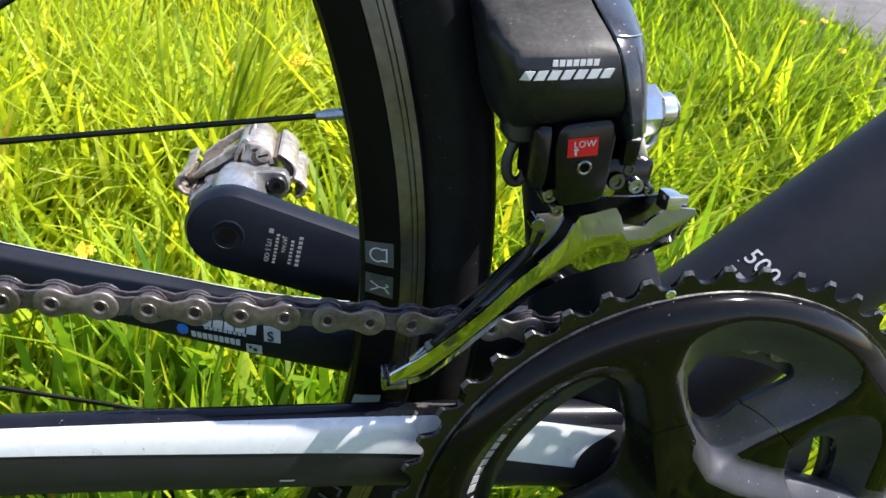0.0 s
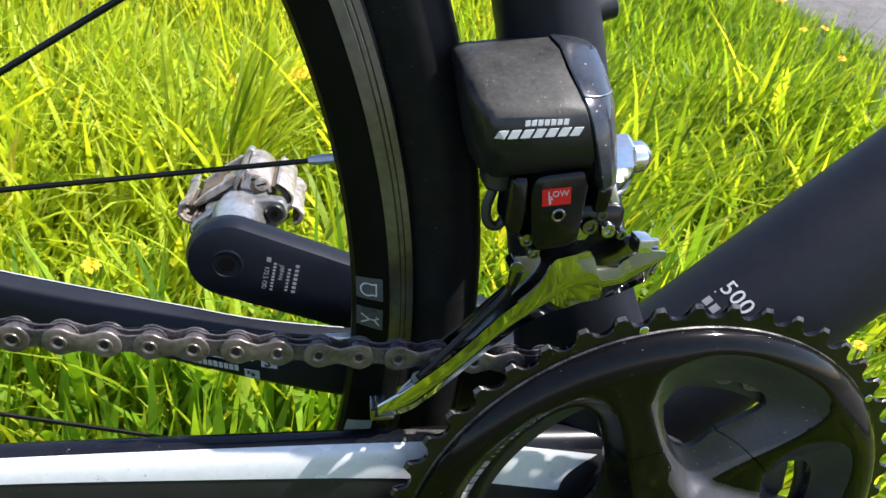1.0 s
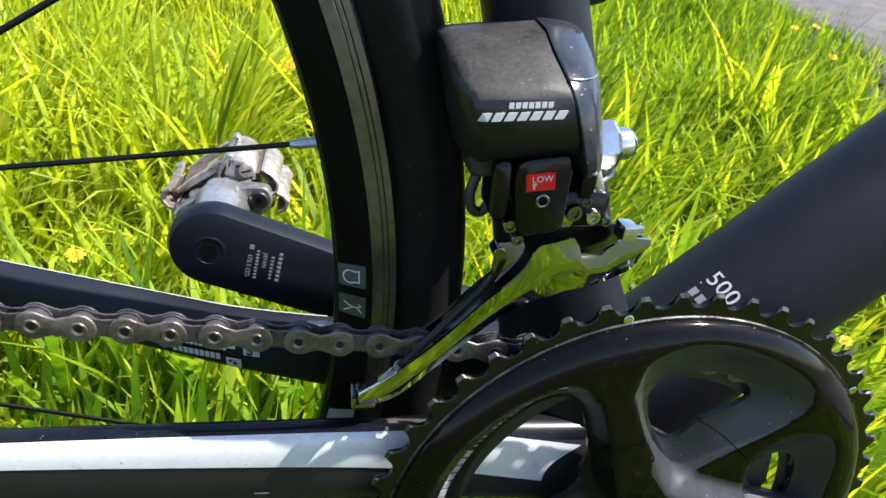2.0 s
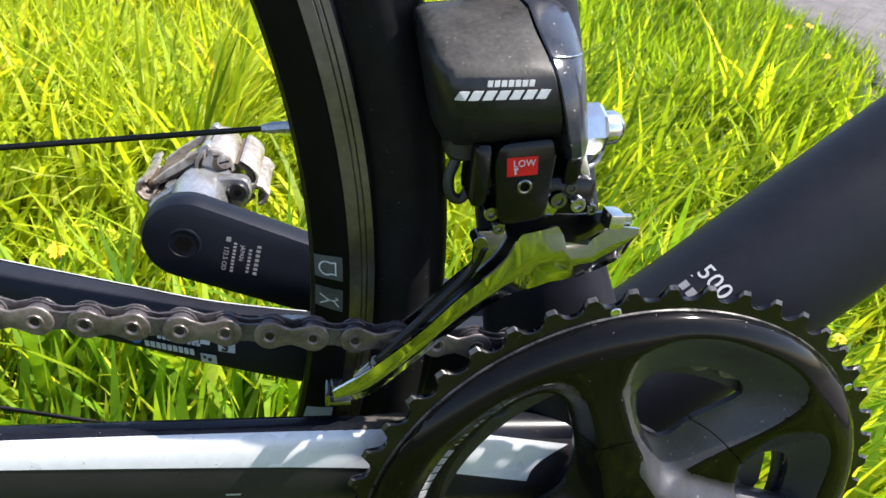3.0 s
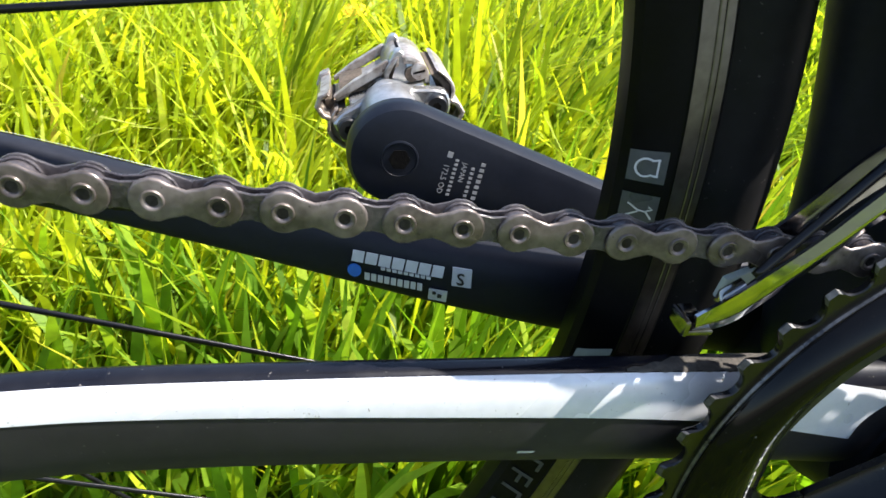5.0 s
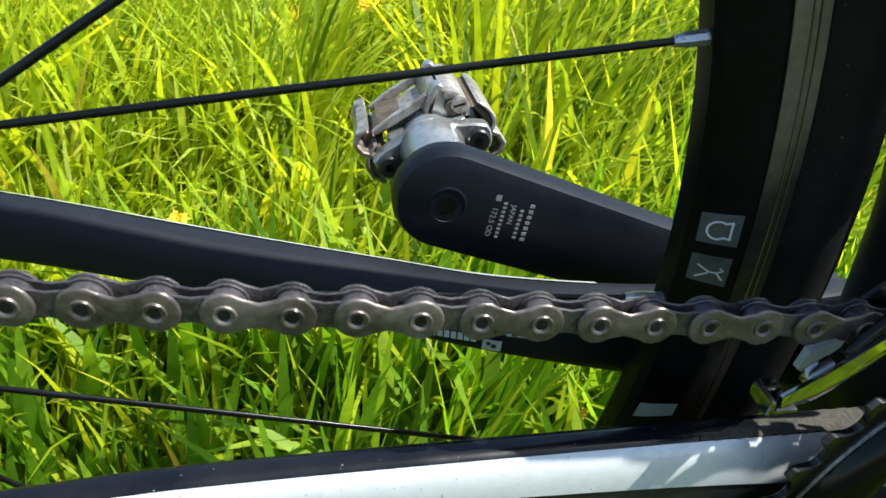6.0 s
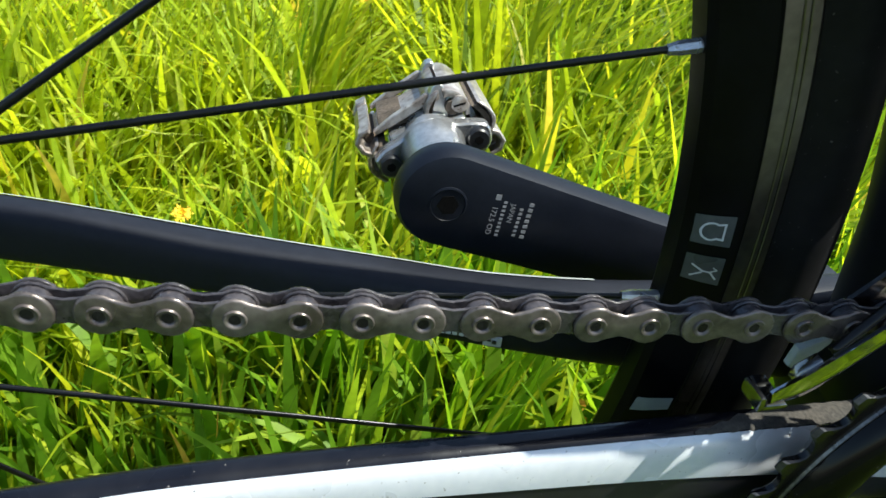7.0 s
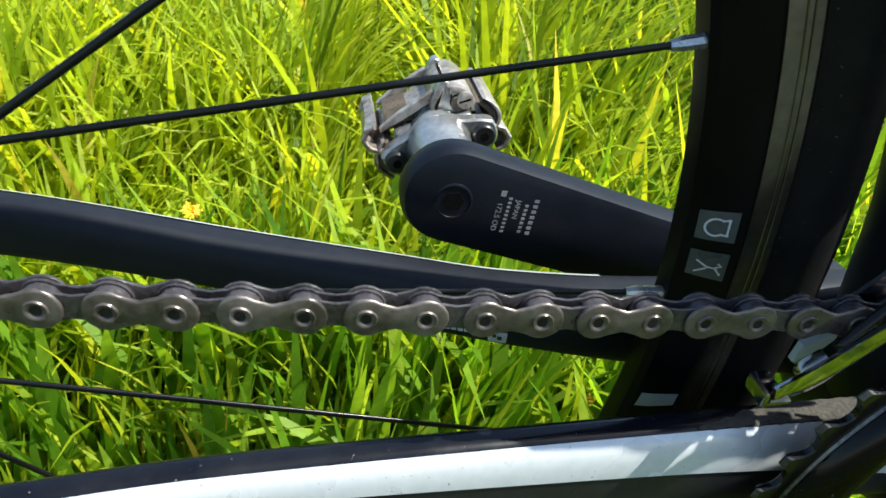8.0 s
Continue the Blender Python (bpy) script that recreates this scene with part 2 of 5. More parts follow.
def rod(name, p0, p1, r, k=20, chamfer=0.12):
    c = min(chamfer * r / max((Vector(p1) - Vector(p0)).length, 1e-6), 0.3)
    return sharpen(mesh_of(name, *rod_data(p0, p1, ((0, r * (1 - chamfer)), (c, r), (1 - c, r), (1, r * (1 - chamfer))), k)))


def smooth_path(pts, per=8):
    """Catmull-Rom through a few control points."""
    pts = [Vector(p) for p in pts]
    pts = [pts[0] * 2 - pts[1], *pts, pts[-1] * 2 - pts[-2]]
    out = []
    for i in range(1, len(pts) - 2):
        a, b, c, d = pts[i - 1:i + 3]
        for s in range(per):
            t = s / per
            out.append(0.5 * ((2 * b) + (c - a) * t + (2 * a - 5 * b + 4 * c - d) * t * t + (3 * b - a - 3 * c + d) * t ** 3))
    return out + [pts[-2]]


def tube_data(path, r, k=10):
    rings, u = [], None
    for i, p in enumerate(path):
        d = (path[min(i + 1, len(path) - 1)] - path[max(i - 1, 0)]).normalized()
        u = frame_of(d)[0] if u is None else (u - d * u.dot(d)).normalized()
        v = d.cross(u)
        rad = r(i / (len(path) - 1)) if callable(r) else r
        rings.append([p + (u * math.cos(2 * math.pi * j / k) + v * math.sin(2 * math.pi * j / k)) * rad for j in range(k)])
    return loft(rings)


def tube(name, control, r, per=8, k=10):
    return mesh_of(name, *tube_data(smooth_path(control, per), r, k))


def squircle(k, n):
    out = []
    for j in range(k):
        a = 2 * math.pi * (j + 0.5) / k
        c, s = math.cos(a), math.sin(a)
        out.append((math.copysign(abs(c) ** (2 / n), c), math.copysign(abs(s) ** (2 / n), s)))
    return out


def block(name, sections, n=6, k=40, hard=50):
    """Rounded body lofted along y. sections: (y, x0, x1, z0, z1)."""
    sq = squircle(k, n)
    return shape(name, [[Vector(((x0 + x1) / 2 + c * (x1 - x0) / 2, y, (z0 + z1) / 2 + s * (z1 - z0) / 2)) for c, s in sq]
                        for y, x0, x1, z0, z1 in sections], True, hard)


def box_data(x0, x1, y0, y1, z0, z1, bevel=0.0004):
    bm = bmesh.new()
    bmesh.ops.create_cube(bm, size=1)
    for v in bm.verts:
        v.co = Vector(((x0 + x1) / 2 + v.co.x * (x1 - x0), (y0 + y1) / 2 + v.co.y * (y1 - y0), (z0 + z1) / 2 + v.co.z * (z1 - z0)))
    bmesh.ops.bevel(bm, geom=bm.edges[:], offset=bevel, segments=2, affect="EDGES", profile=0.6)
    bm.verts.index_update()
    data = [v.co.copy() for v in bm.verts], [tuple(v.index for v in f.verts) for f in bm.faces]
    bm.free()
    return data


def plate_data(outline, y0, y1, bevel=0.0004, segments=2):
    """An outline in the x-z plane, drawn out from y0 to y1, with softened rims."""
    bm = bmesh.new()
    a = [bm.verts.new((x, y0, z)) for x, z in outline]
    b = [bm.verts.new((x, y1, z)) for x, z in outline]
    fa, fb = bm.faces.new(a), bm.faces.new(b[::-1])
    k = len(a)
    for i in range(k):
        bm.faces.new((a[i], b[i], b[(i + 1) % k], a[(i + 1) % k]))
    bmesh.ops.recalc_face_normals(bm, faces=bm.faces)
    if bevel:
        rim = [e for e in bm.edges if (e in fa.edges) or (e in fb.edges)]
        bmesh.ops.bevel(bm, geom=rim, offset=bevel, segments=segments, affect="EDGES", profile=0.5)
    bm.verts.index_update()
    data = [v.co.copy() for v in bm.verts], [tuple(v.index for v in f.verts) for f in bm.faces]
    bm.free()
    return data


def plate(name, outline, y0, y1, bevel=0.0004, segments=2):
    return sharpen(mesh_of(name, *plate_data(outline, y0, y1, bevel, segments)), 40)


def moved(data, m):
    return [m @ Vector(v) for v in data[0]], data[1]


def revolve(name, profile, centre, segs, hard=30, close=True):
    """A profile of (radius, y) turned about an axle along y."""
    rings = []
    for i in range(segs):
        a = 2 * math.pi * i / segs
        rings.append([Vector((centre.x + r * math.cos(a), centre.y + y, centre.z + r * math.sin(a))) for r, y in profile])
    verts, faces = loft(rings + [rings[0]], False)
    k = len(profile)
    n = segs * k
    faces = [tuple(i % n for i in f) for f in faces]
    if not close:
        faces = [f for f in faces if not ({f[0] % k, f[1] % k} == {0, k - 1})]
    return sharpen(mesh_of(name, verts[:n], faces), hard)


def letters(text, size, origin, right, up, spacing=1.0, shear=0.0, thick=0.00008):
    """Raised lettering in the built-in font, as a mesh."""
    cu = bpy.data.curves.new("letters", "FONT")
    cu.body, cu.size, cu.extrude, cu.space_character, cu.shear, cu.resolution_u = text, size, thick, spacing, shear, 3
    tmp = new("letters", cu)
    me = bpy.data.meshes.new_from_object(tmp.evaluated_get(bpy.context.evaluated_depsgraph_get()))
    bpy.data.objects.remove(tmp)
    bpy.data.curves.remove(cu)
    r, u = Vector(right).normalized(), Vector(up).normalized()
    w = r.cross(u)
    m = Matrix((r, u, w)).transposed().to_4x4()
    me.transform(Matrix.Translation(origin) @ m)
    me.materials.clear()
    return me


def bar_meshes(name, origin, right, up, boxes, thick=0.00015):
    """Plain bars in a plane, each a mesh: (u0, u1, v0, v1) in metres from the origin."""
    r, u = Vector(right).normalized(), Vector(up).normalized()
    w = r.cross(u)
    o = Vector(origin)
    made = []
    for u0, u1, v0, v1 in boxes:
        q = [(u0, v0), (u1, v0), (u1, v1), (u0, v1)]
        made.append(join(name, loft([[o + r * a + u * b - w * thick * 0.3 for a, b in q], [o + r * a + u * b + w * thick for a, b in q]])))
    return made


def print_bars(name, origin, right, up, boxes, material, parent, label="", thick=0.00015):
    for me in bar_meshes(name, origin, right, up, boxes, thick):
        part(name, me, material, parent, label)


def slanted_bars(name, place, count, w, h, gap, material, parent, label="", slant=0.0, depth=0.00025):
    """A row of plain slanted bars for a logo. place(u, v) gives a point on the surface; each bar is one mesh."""
    for i in range(count):
        x0 = i * (w + gap)
        q = [place(x0 + u + slant * v, v) for u, v in ((0, 0), (w, 0), (w, h), (0, h))]
        part(name, join(name, loft([q, [p + Vector((0, depth, 0)) for p in q]])), material, parent, label)


# ---- ground: a gently rising grassy bank, and a tarred path ----
SLOPE = 0.13


def ground_z(x, y):
    return SLOPE * y


def build_ground():
    bm = bmesh.new()
    lines = [-400, -60, -12, -4, -2, -1, 0, 1, 2, 4, 12, 60, 400]
    grid = [[bm.verts.new((x, y, ground_z(x, y))) for x in lines] for y in lines]
    for i in range(len(lines) - 1):
        for j in range(len(lines) - 1):
            bm.faces.new((grid[i][j], grid[i][j + 1], grid[i + 1][j + 1], grid[i + 1][j]))
    me = bpy.data.meshes.new("ground")
    bm.to_mesh(me)
    bm.free()
    me.materials.append(M_SOIL)
    tagged(new("ground", me), "dark mossy soil under the long grass", "ground", kind="structure")


build_ground()


def path_edge(y):
    """The x at which the tar begins, a ragged line that runs away from the bicycle."""
    return 1.33 + 0.24 * (y - 1.4) + 0.05 * math.sin(5.1 * y) + 0.025 * math.sin(17 * y + 1)


def build_path():
    verts, faces = [], []
    rows = [-1.0 + 0.06 * i for i in range(240)]
    for y in rows:
        e = path_edge(y) if y > -1 else 1.2
        for dx, dz in ((0, -0.02), (0.01, 0.012), (0.06, 0.02), (0.6, 0.022), (2.6, 0.022), (2.62, -0.02)):
            verts.append((e + dx, y, ground_z(0, y) + dz))
    for i in range(len(rows) - 1):
        for j in range(5):
            a = i * 6 + j
            faces.append((a, a + 1, a + 7, a + 6))
    ob = new("path", mesh_of("path", verts, faces))
    ob.data.materials.append(M_ASPHALT)
    tagged(ob, "grey tarred path with a ragged edge beside the grass", "path", kind="structure")


build_path()


def build_grass():
    rng = np.random.default_rng(7)

    def field(x, y, s, seed):
        a = np.sin(x * s + seed) + np.sin(y * s * 1.3 + 2.1 * seed) + np.sin((x + y) * s * 0.7 + seed * 0.7)
        return a / 3

    sets = []  # count, x range, y range, length, width, material
    sets.append((3500, (-0.95, 0.08), (0.30, 0.95), (0.16, 0.38), (0.0065, 0.0140), 0))
    sets.append((2900, (0.02, 0.85), (0.30, 0.95), (0.16, 0.36), (0.0065, 0.0130), 3))
    sets.append((3300, (-0.95, 0.85), (0.05, 0.32), (0.15, 0.32), (0.0045, 0.0095), 0))
    sets.append((2200, (-0.95, 0.85), (0.05, 0.95), (0.08, 0.22), (0.0025, 0.0045), 0))
    sets.append((1300, (-0.85, 0.75), (0.30, 0.85), (0.20, 0.36), (0.0075, 0.013), 0))
    sets.append((1500, (-0.75, 0.45), (0.06, 0.34), (0.16, 0.30), (0.0090, 0.0175), 1))
    sets.append((160, (-0.75, 0.45), (0.30, 0.70), (0.18, 0.30), (0.0080, 0.0140), 1))
    sets.append((2100, (-0.95, -0.12), (0.30, 0.95), (0.20, 0.36), (0.0055, 0.0130), 2))
    sets.append((500, (-0.05, 0.85), (0.32, 0.95), (0.14, 0.28), (0.0060, 0.0110), 1))
    sets.append((3500, (0.10, 1.90), (0.95, 2.20), (0.10, 0.24), (0.0050, 0.0090), 1))
    sets.append((10500, (-1.7, 0.3), (0.95, 2.2), (0.12, 0.27), (0.0040, 0.0080), 0))
    sets.append((9000, (0.2, 1.9), (0.95, 2.2), (0.12, 0.27), (0.0040, 0.0080), 3))
    sets.append((12000, (-2.6, 2.8), (2.2, 5.0), (0.10, 0.24), (0.005, 0.010), 0))
    # out of view: darker blades, set here to dim what the metal mirrors
    sets.append((6500, (-1.6, 1.5), (-1.9, 0.05), (0.07, 0.15), (0.005, 0.010), 3))
    sets.append((9000, (-0.9, 0.7), (-1.1, -0.2), (0.09, 0.17), (0.005, 0.010), 3))
    sets.append((4500, (0.80, 1.30), (0.0, 1.0), (0.10, 0.24), (0.0035, 0.007), 3))
    sets.append((520, (-0.80, 0.15), (0.09, 0.24), (0.24, 0.36), (0.0090, 0.0165), 1))
    sets.append((16, (-0.75, 0.45), (0.10, 0.50), (0.16, 0.28), (0.0045, 0.0075), 4))
    sets.append((2, (-0.318, -0.310), (0.125, 0.140), (0.37, 0.38), (0.0060, 0.0070), 4))
    slots = []
    V, F, off = [], [], 0
    S = 5
    for count, xr, yr, lr, wr, slot in sets:
        x = rng.uniform(*xr, count)
        y = rng.uniform(*yr, count)
        keep = np.array([a < path_edge(b) - 0.01 for a, b in zip(x, y)])
        # tufts: draw the roots together
        loose = 0.16 if yr[0] >= 0.95 else 0.07 if yr[1] <= 0.05 else 0.012
        tx, ty = rng.normal(0, loose, count), rng.normal(0, loose, count)
        x = x + tx + 0.02 * np.sin(40 * y + 3)
        y = y + ty + 0.02 * np.sin(37 * x)
        x, y = x[keep], y[keep]
        m = len(x)
        tall = np.clip(0.62 + 0.45 * field(x, y, 6.0, 1.3) + 0.25 * field(x, y, 17.0, 4.0), 0.3, 1.1)
        L = (lr[0] + (lr[1] - lr[0]) * rng.random(m)) * tall + 0.03
        near = np.clip((0.30 - y) / 0.3, 0, 1)
        L = L * (1 - 0.25 * near)
        verge = np.array([path_edge(q) for q in y]) - x
        L = L * np.clip(0.30 + verge / 0.6, 0.30, 1)
        # shorter growth round the flowers
        L = np.where((np.abs(x + 0.165) < 0.06) & (y > 0.32) & (y < 0.80), L * 0.36, L)
        L = np.where((x > 0.70) & (x < 1.2) & (y > 0.75) & (y < 1.6), L * 0.72, L)
        W = rng.uniform(*wr, m)
        yaw = rng.uniform(0, 2 * np.pi, m) + 0.0
        drift = 1.2 * field(x, y, 4.0, 2.2) - 0.6
        yaw = np.where(rng.random(m) < 0.45, drift + rng.normal(0, 0.6, m), yaw)
        stiff = 0.45 if lr[0] >= 0.24 else 1.0  # the long near blades stand up
        lean0 = np.abs(rng.normal(0.22, 0.22, m)) * stiff
        bend = np.abs(rng.normal(0.65, 0.55, m)) * (0.5 + L / 0.22) * stiff
        dx, dy = np.cos(yaw), np.sin(yaw)
        sx, sy = -dy, dx
        px, py, pz = x.copy(), y.copy(), SLOPE * y - 0.004
        ang = lean0.copy()
        twist = rng.normal(0, 0.5, m)
        ring = []
        for i in range(S + 1):
            t = i / S
            wd = W * (0.55 + 0.9 * t if t < 0.35 else 0.87 * (1 - ((t - 0.35) / 0.65) ** 1.6) + 0.02) * 0.5
            tw = twist * t
            cx, cy = sx * np.cos(tw) + dx * np.sin(tw) * 0.8, sy * np.cos(tw) + dy * np.sin(tw) * 0.8
            ring.append((np.stack([px - cx * wd, py - cy * wd, pz], 1), np.stack([px + cx * wd, py + cy * wd, pz], 1)))
            step = L / S
            px = px + dx * np.sin(ang) * step
            py = py + dy * np.sin(ang) * step
            pz = pz + np.cos(ang) * step
            ang = ang + bend / S * (0.5 + 1.2 * t)
        v = np.stack([p for pair in ring for p in pair], 1)  # m, 2(S+1), 3
        V.append(v.reshape(-1, 3))
        base = off + np.arange(m)[:, None] * (2 * (S + 1))
        for i in range(S):
            F.append(np.stack([base[:, 0] + 2 * i, base[:, 0] + 2 * i + 1, base[:, 0] + 2 * i + 3, base[:, 0] + 2 * i + 2], 1))
        slots.append(np.full(m * S, slot, dtype=np.int32))
        off += m * 2 * (S + 1)
    V, F = np.concatenate(V), np.concatenate(F)
    me = bpy.data.meshes.new("grass")
    me.vertices.add(len(V))
    me.vertices.foreach_set("co", V.astype(np.float32).ravel())
    me.loops.add(F.size)
    me.loops.foreach_set("vertex_index", F.astype(np.int32).ravel())
    me.polygons.add(len(F))
    me.polygons.foreach_set("loop_start", np.arange(0, F.size, 4, dtype=np.int32))
    me.polygons.foreach_set("loop_total", np.full(len(F), 4, dtype=np.int32))
    me.update(calc_edges=True)
    me.polygons.foreach_set("use_smooth", np.ones(len(F), dtype=bool))
    me.polygons.foreach_set("material_index", np.concatenate(slots))
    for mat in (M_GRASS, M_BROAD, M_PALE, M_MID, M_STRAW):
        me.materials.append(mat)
    tagged(new("grass", me), "long bright green meadow grass with a few straw blades", "grass", kind="stuff")


build_grass()


def dandelion(x, y, h, size, seed):
    rnd = random.Random(seed)
    z = ground_z(x, y)
    tip = Vector((x + rnd.uniform(-.006, .006), y + rnd.uniform(-.01, .01), z + h))
    top = tagged(new("dandelion"), "yellow dandelion flower on a thin green stem", "flower", "dandelions in the grass")
    top.location = (x, y, z)
    inv = Matrix.Translation((-x, -y, -z))
    me = tube("stem", [(x, y, z), ((x + tip.x) / 2 + .004, (y + tip.y) / 2, z + h * .5), tip], 0.0012, 5, 6)
    me.transform(inv)
    part("stem", me, M_STEM, top)
    verts, faces = [], []
    tilt = Euler((rnd.uniform(.1, .7), rnd.uniform(-.3, .3), 0)).to_matrix()
    for ring, (count, rad, lift) in enumerate(((20, 1.0, 0.15), (18, .75, .4), (12, .5, .6), (7, .25, .75))):
        for i in range(count):
            a = 2 * math.pi * (i + rnd.random() * .6) / count
            d, s = Vector((math.cos(a), math.sin(a), 0)), Vector((-math.sin(a), math.cos(a), 0))
            r = size * rad * rnd.uniform(.85, 1.1)
            w = size * .11
            o = len(verts)
            for p in (s * -w * .5, s * w * .5, d * r * .7 + s * w + Vector((0, 0, lift * size * .5)), d * r + Vector((0, 0, lift * size * .42)),
                      d * r * .7 - s * w + Vector((0, 0, lift * size * .5))):
                verts.append(tip + tilt @ p - Vector((x, y, z)))
            faces.append(tuple(range(o, o + 5)))
    part("flower_head", mesh_of("flower_head", verts, faces, False), M_YELLOW, top, "ragged yellow petals")
    return top


for i, (x, y, h, s) in enumerate(((-0.167, 0.705, 0.172, 0.0190), (0.86, 1.48, 0.17, 0.016), (1.02, 1.42, 0.16, 0.015), (1.08, 1.30, 0.13, 0.012), (1.00, 1.28, 0.13, 0.010),
                                  (-0.338, 0.341, 0.124, 0.009), (0.289, 0.150, 0.180, 0.0055), (0.98, 1.10, 0.12, 0.010), (0.93, 1.56, 0.14, 0.013), (-0.205, 0.20, 0.06, 0.008),
                                  (0.80, 1.52, 0.15, 0.011))):
    dandelion(x, y, h, s, i)

# ---- the bicycle ----
BB = Vector((0, 0, 0.27))
AXLE = Vector((-0.3975, 0, 0.342))
bike = tagged(new("bicycle"), "matte black road bicycle with an electronic front derailleur standing in grass", "bicycle")


# frame tubes ----------------------------------------------------------
def stay_rings(section, xs, n=2.8, k=36):
    sq = squircle(k, n)
    out = []
    for x in xs:
        yc, zc, hy, hz = section(x)
        out.append([Vector((x, yc + c * hy, zc + s * hz)) for c, s in sq])
    return out


def lerp_table(rows, x):
    """Smooth values between rows that begin with their x."""
    rows = sorted(rows)
    if x <= rows[0][0]:
        return rows[0][1:]
    for i in range(len(rows) - 1):
        a, b = rows[i], rows[i + 1]
        if x <= b[0]:
            w = b[0] - a[0]
            t = (x - a[0]) / w
            p, q = rows[max(i - 1, 0)], rows[min(i + 2, len(rows) - 1)]
            out = []
            for k in range(1, len(a)):
                m0 = (b[k] - p[k]) / (b[0] - p[0]) * w
                m1 = (q[k] - a[k]) / (q[0] - a[0]) * w
                out.append((2 * t ** 3 - 3 * t * t + 1) * a[k] + (t ** 3 - 2 * t * t + t) * m0 + (3 * t * t - 2 * t ** 3) * b[k] + (t ** 3 - t * t) * m1)
            return tuple(out)
    return rows[-1][1:]


def drive_stay(x):
    """Centre y, centre z, half width, half height of the chainstay on the chain's side."""
    outer, top, bottom, half = lerp_table(((-0.40, -0.066, 0.352, 0.328, 0.006), (-0.30, -0.050, 0.3210, 0.2925, 0.0062), (-0.24, -0.0440, 0.3170, 0.2880, 0.0065),
                                           (-0.17, -0.0405, 0.3135, 0.2815, 0.0068), (-0.085, -0.0365, 0.3080, 0.2715, 0.0075), (-0.02, -0.0335, 0.302, 0.260, 0.009),
                                           (0.02, -0.033, 0.299, 0.250, 0.010)), x)
    return outer + half, (top + bottom) / 2, half, (top - bottom) / 2


def far_stay(x):
    inner, top, bottom, half = lerp_table(((-0.40, 0.060, 0.3515, 0.330, 0.007), (-0.30, 0.0435, 0.3405, 0.3195, 0.0075), (-0.24, 0.0375, 0.3275, 0.3065, 0.0085),
                                           (-0.187, 0.0300, 0.3185, 0.2945, 0.0092), (-0.15, 0.0235, 0.3128, 0.2868, 0.0105), (-0.095, 0.0195, 0.3078, 0.2745, 0.012),
                                           (0.0, 0.018, 0.305, 0.258, 0.014)), x)
    return inner + half, (top + bottom) / 2, half, (top - bottom) / 2


def on_stay(section, x, g, lift, n=2.8):
    """A point on the side that faces the camera: g is -1 at the bottom, 1 at the top."""
    yc, zc, hy, hz = section(x)
    s = abs(g) ** (n / 2)
    c = math.sqrt(max(0, 1 - s * s))
    return Vector((x, yc - hy * c ** (2 / n) - lift, zc + hz * g))


def stay_patch(name, section, x0, x1, g0, g1, lift=0.0003, nx=40, ng=8, end=None, n=2.8):
    verts, faces = [], []
    for i in range(nx + 1):
        for j in range(ng + 1):
            v = j / ng
            b = x1 + (end(v) if end else 0)
            x = x0 + (b - x0) * i / nx
            lo, hi = (g0(x) if callable(g0) else g0), (g1(x) if callable(g1) else g1)
            verts.append(on_stay(section, x, lo + (hi - lo) * v, lift, n))
    for i in range(nx):
        for j in range(ng):
            a = i * (ng + 1) + j
            faces.append((a, a + 1, a + ng + 2, a + ng + 1))
    return mesh_of(name, verts, faces)


xs = [-0.40 + 0.405 * i / 60 for i in range(61)]
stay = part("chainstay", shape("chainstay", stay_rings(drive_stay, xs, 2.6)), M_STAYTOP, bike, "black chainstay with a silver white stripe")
# faces that do not point upwards take the paler, rougher material
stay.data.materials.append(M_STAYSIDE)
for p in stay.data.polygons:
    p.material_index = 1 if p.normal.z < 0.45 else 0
part("stripe", stay_patch("stripe", drive_stay, -0.39, -0.020, lambda x: lerp_table(((-0.40, 0.5), (-0.24, 0.42), (-0.17, 0.30), (-0.085, 0.12), (-0.03, -0.2), (0, -0.25)), x)[0], lambda x: 0.94 - 0.30 * max(0, x + 0.07) / 0.06, end=lambda v: -0.012 + 0.014 * v - 0.004 * math.sin(v * 3.14), n=2.6, ng=12),
     M_WHITE, stay, "worn silver white painted stripe")
part("scuff", stay_patch("scuff", drive_stay, -0.1400, -0.1355, -0.56, -0.50, 0.0004, 4, 2, end=lambda v: 0.0006 * v, n=2.6), M_PATCH, stay)
stay_b = part("chainstay", shape("chainstay", stay_rings(far_stay, xs)), M_MATTE, bike, "matte black chainstay with a printed sensor logo")

dust_v, dust_f = [], []
for i in range(25):
    x = -0.112 + 0.054 * i / 24
    yc, zc, hy, hz = drive_stay(x)
    for j in range(9):
        a = radians(66 + (6 + 34 * min(1, i / 11)) * j / 8 + 2.5 * math.sin(i * 2.1) * (j in (0, 8)))
        c, s = math.cos(a), math.sin(a)
        dust_v.append((x, yc - math.copysign(abs(c) ** (2 / 2.6), c) * (hy + 0.0003), zc + abs(s) ** (2 / 2.6) * (hz + 0.0003)))
for i in range(24):
    for j in range(8):
        dust_f.append((i * 9 + j, i * 9 + j + 1, i * 9 + j + 10, i * 9 + j + 9))
part("dust", mesh_of("dust", dust_v, dust_f), M_DUST, stay, "grey brown road dust on the stay")

# pale strip that paints the sun's glint on the far stay's top edge
edge_v, edge_f = [], []
for i in range(49):
    x = -0.34 + 0.225 * i / 48
    yc, zc, hy, hz = far_stay(x)
    for q in (0.40, 0.47, 0.54, 0.60):
        edge_v.append((x, yc + q * hy, zc + (1 - q ** 2.8) ** (1 / 2.8) * hz + 0.0004))
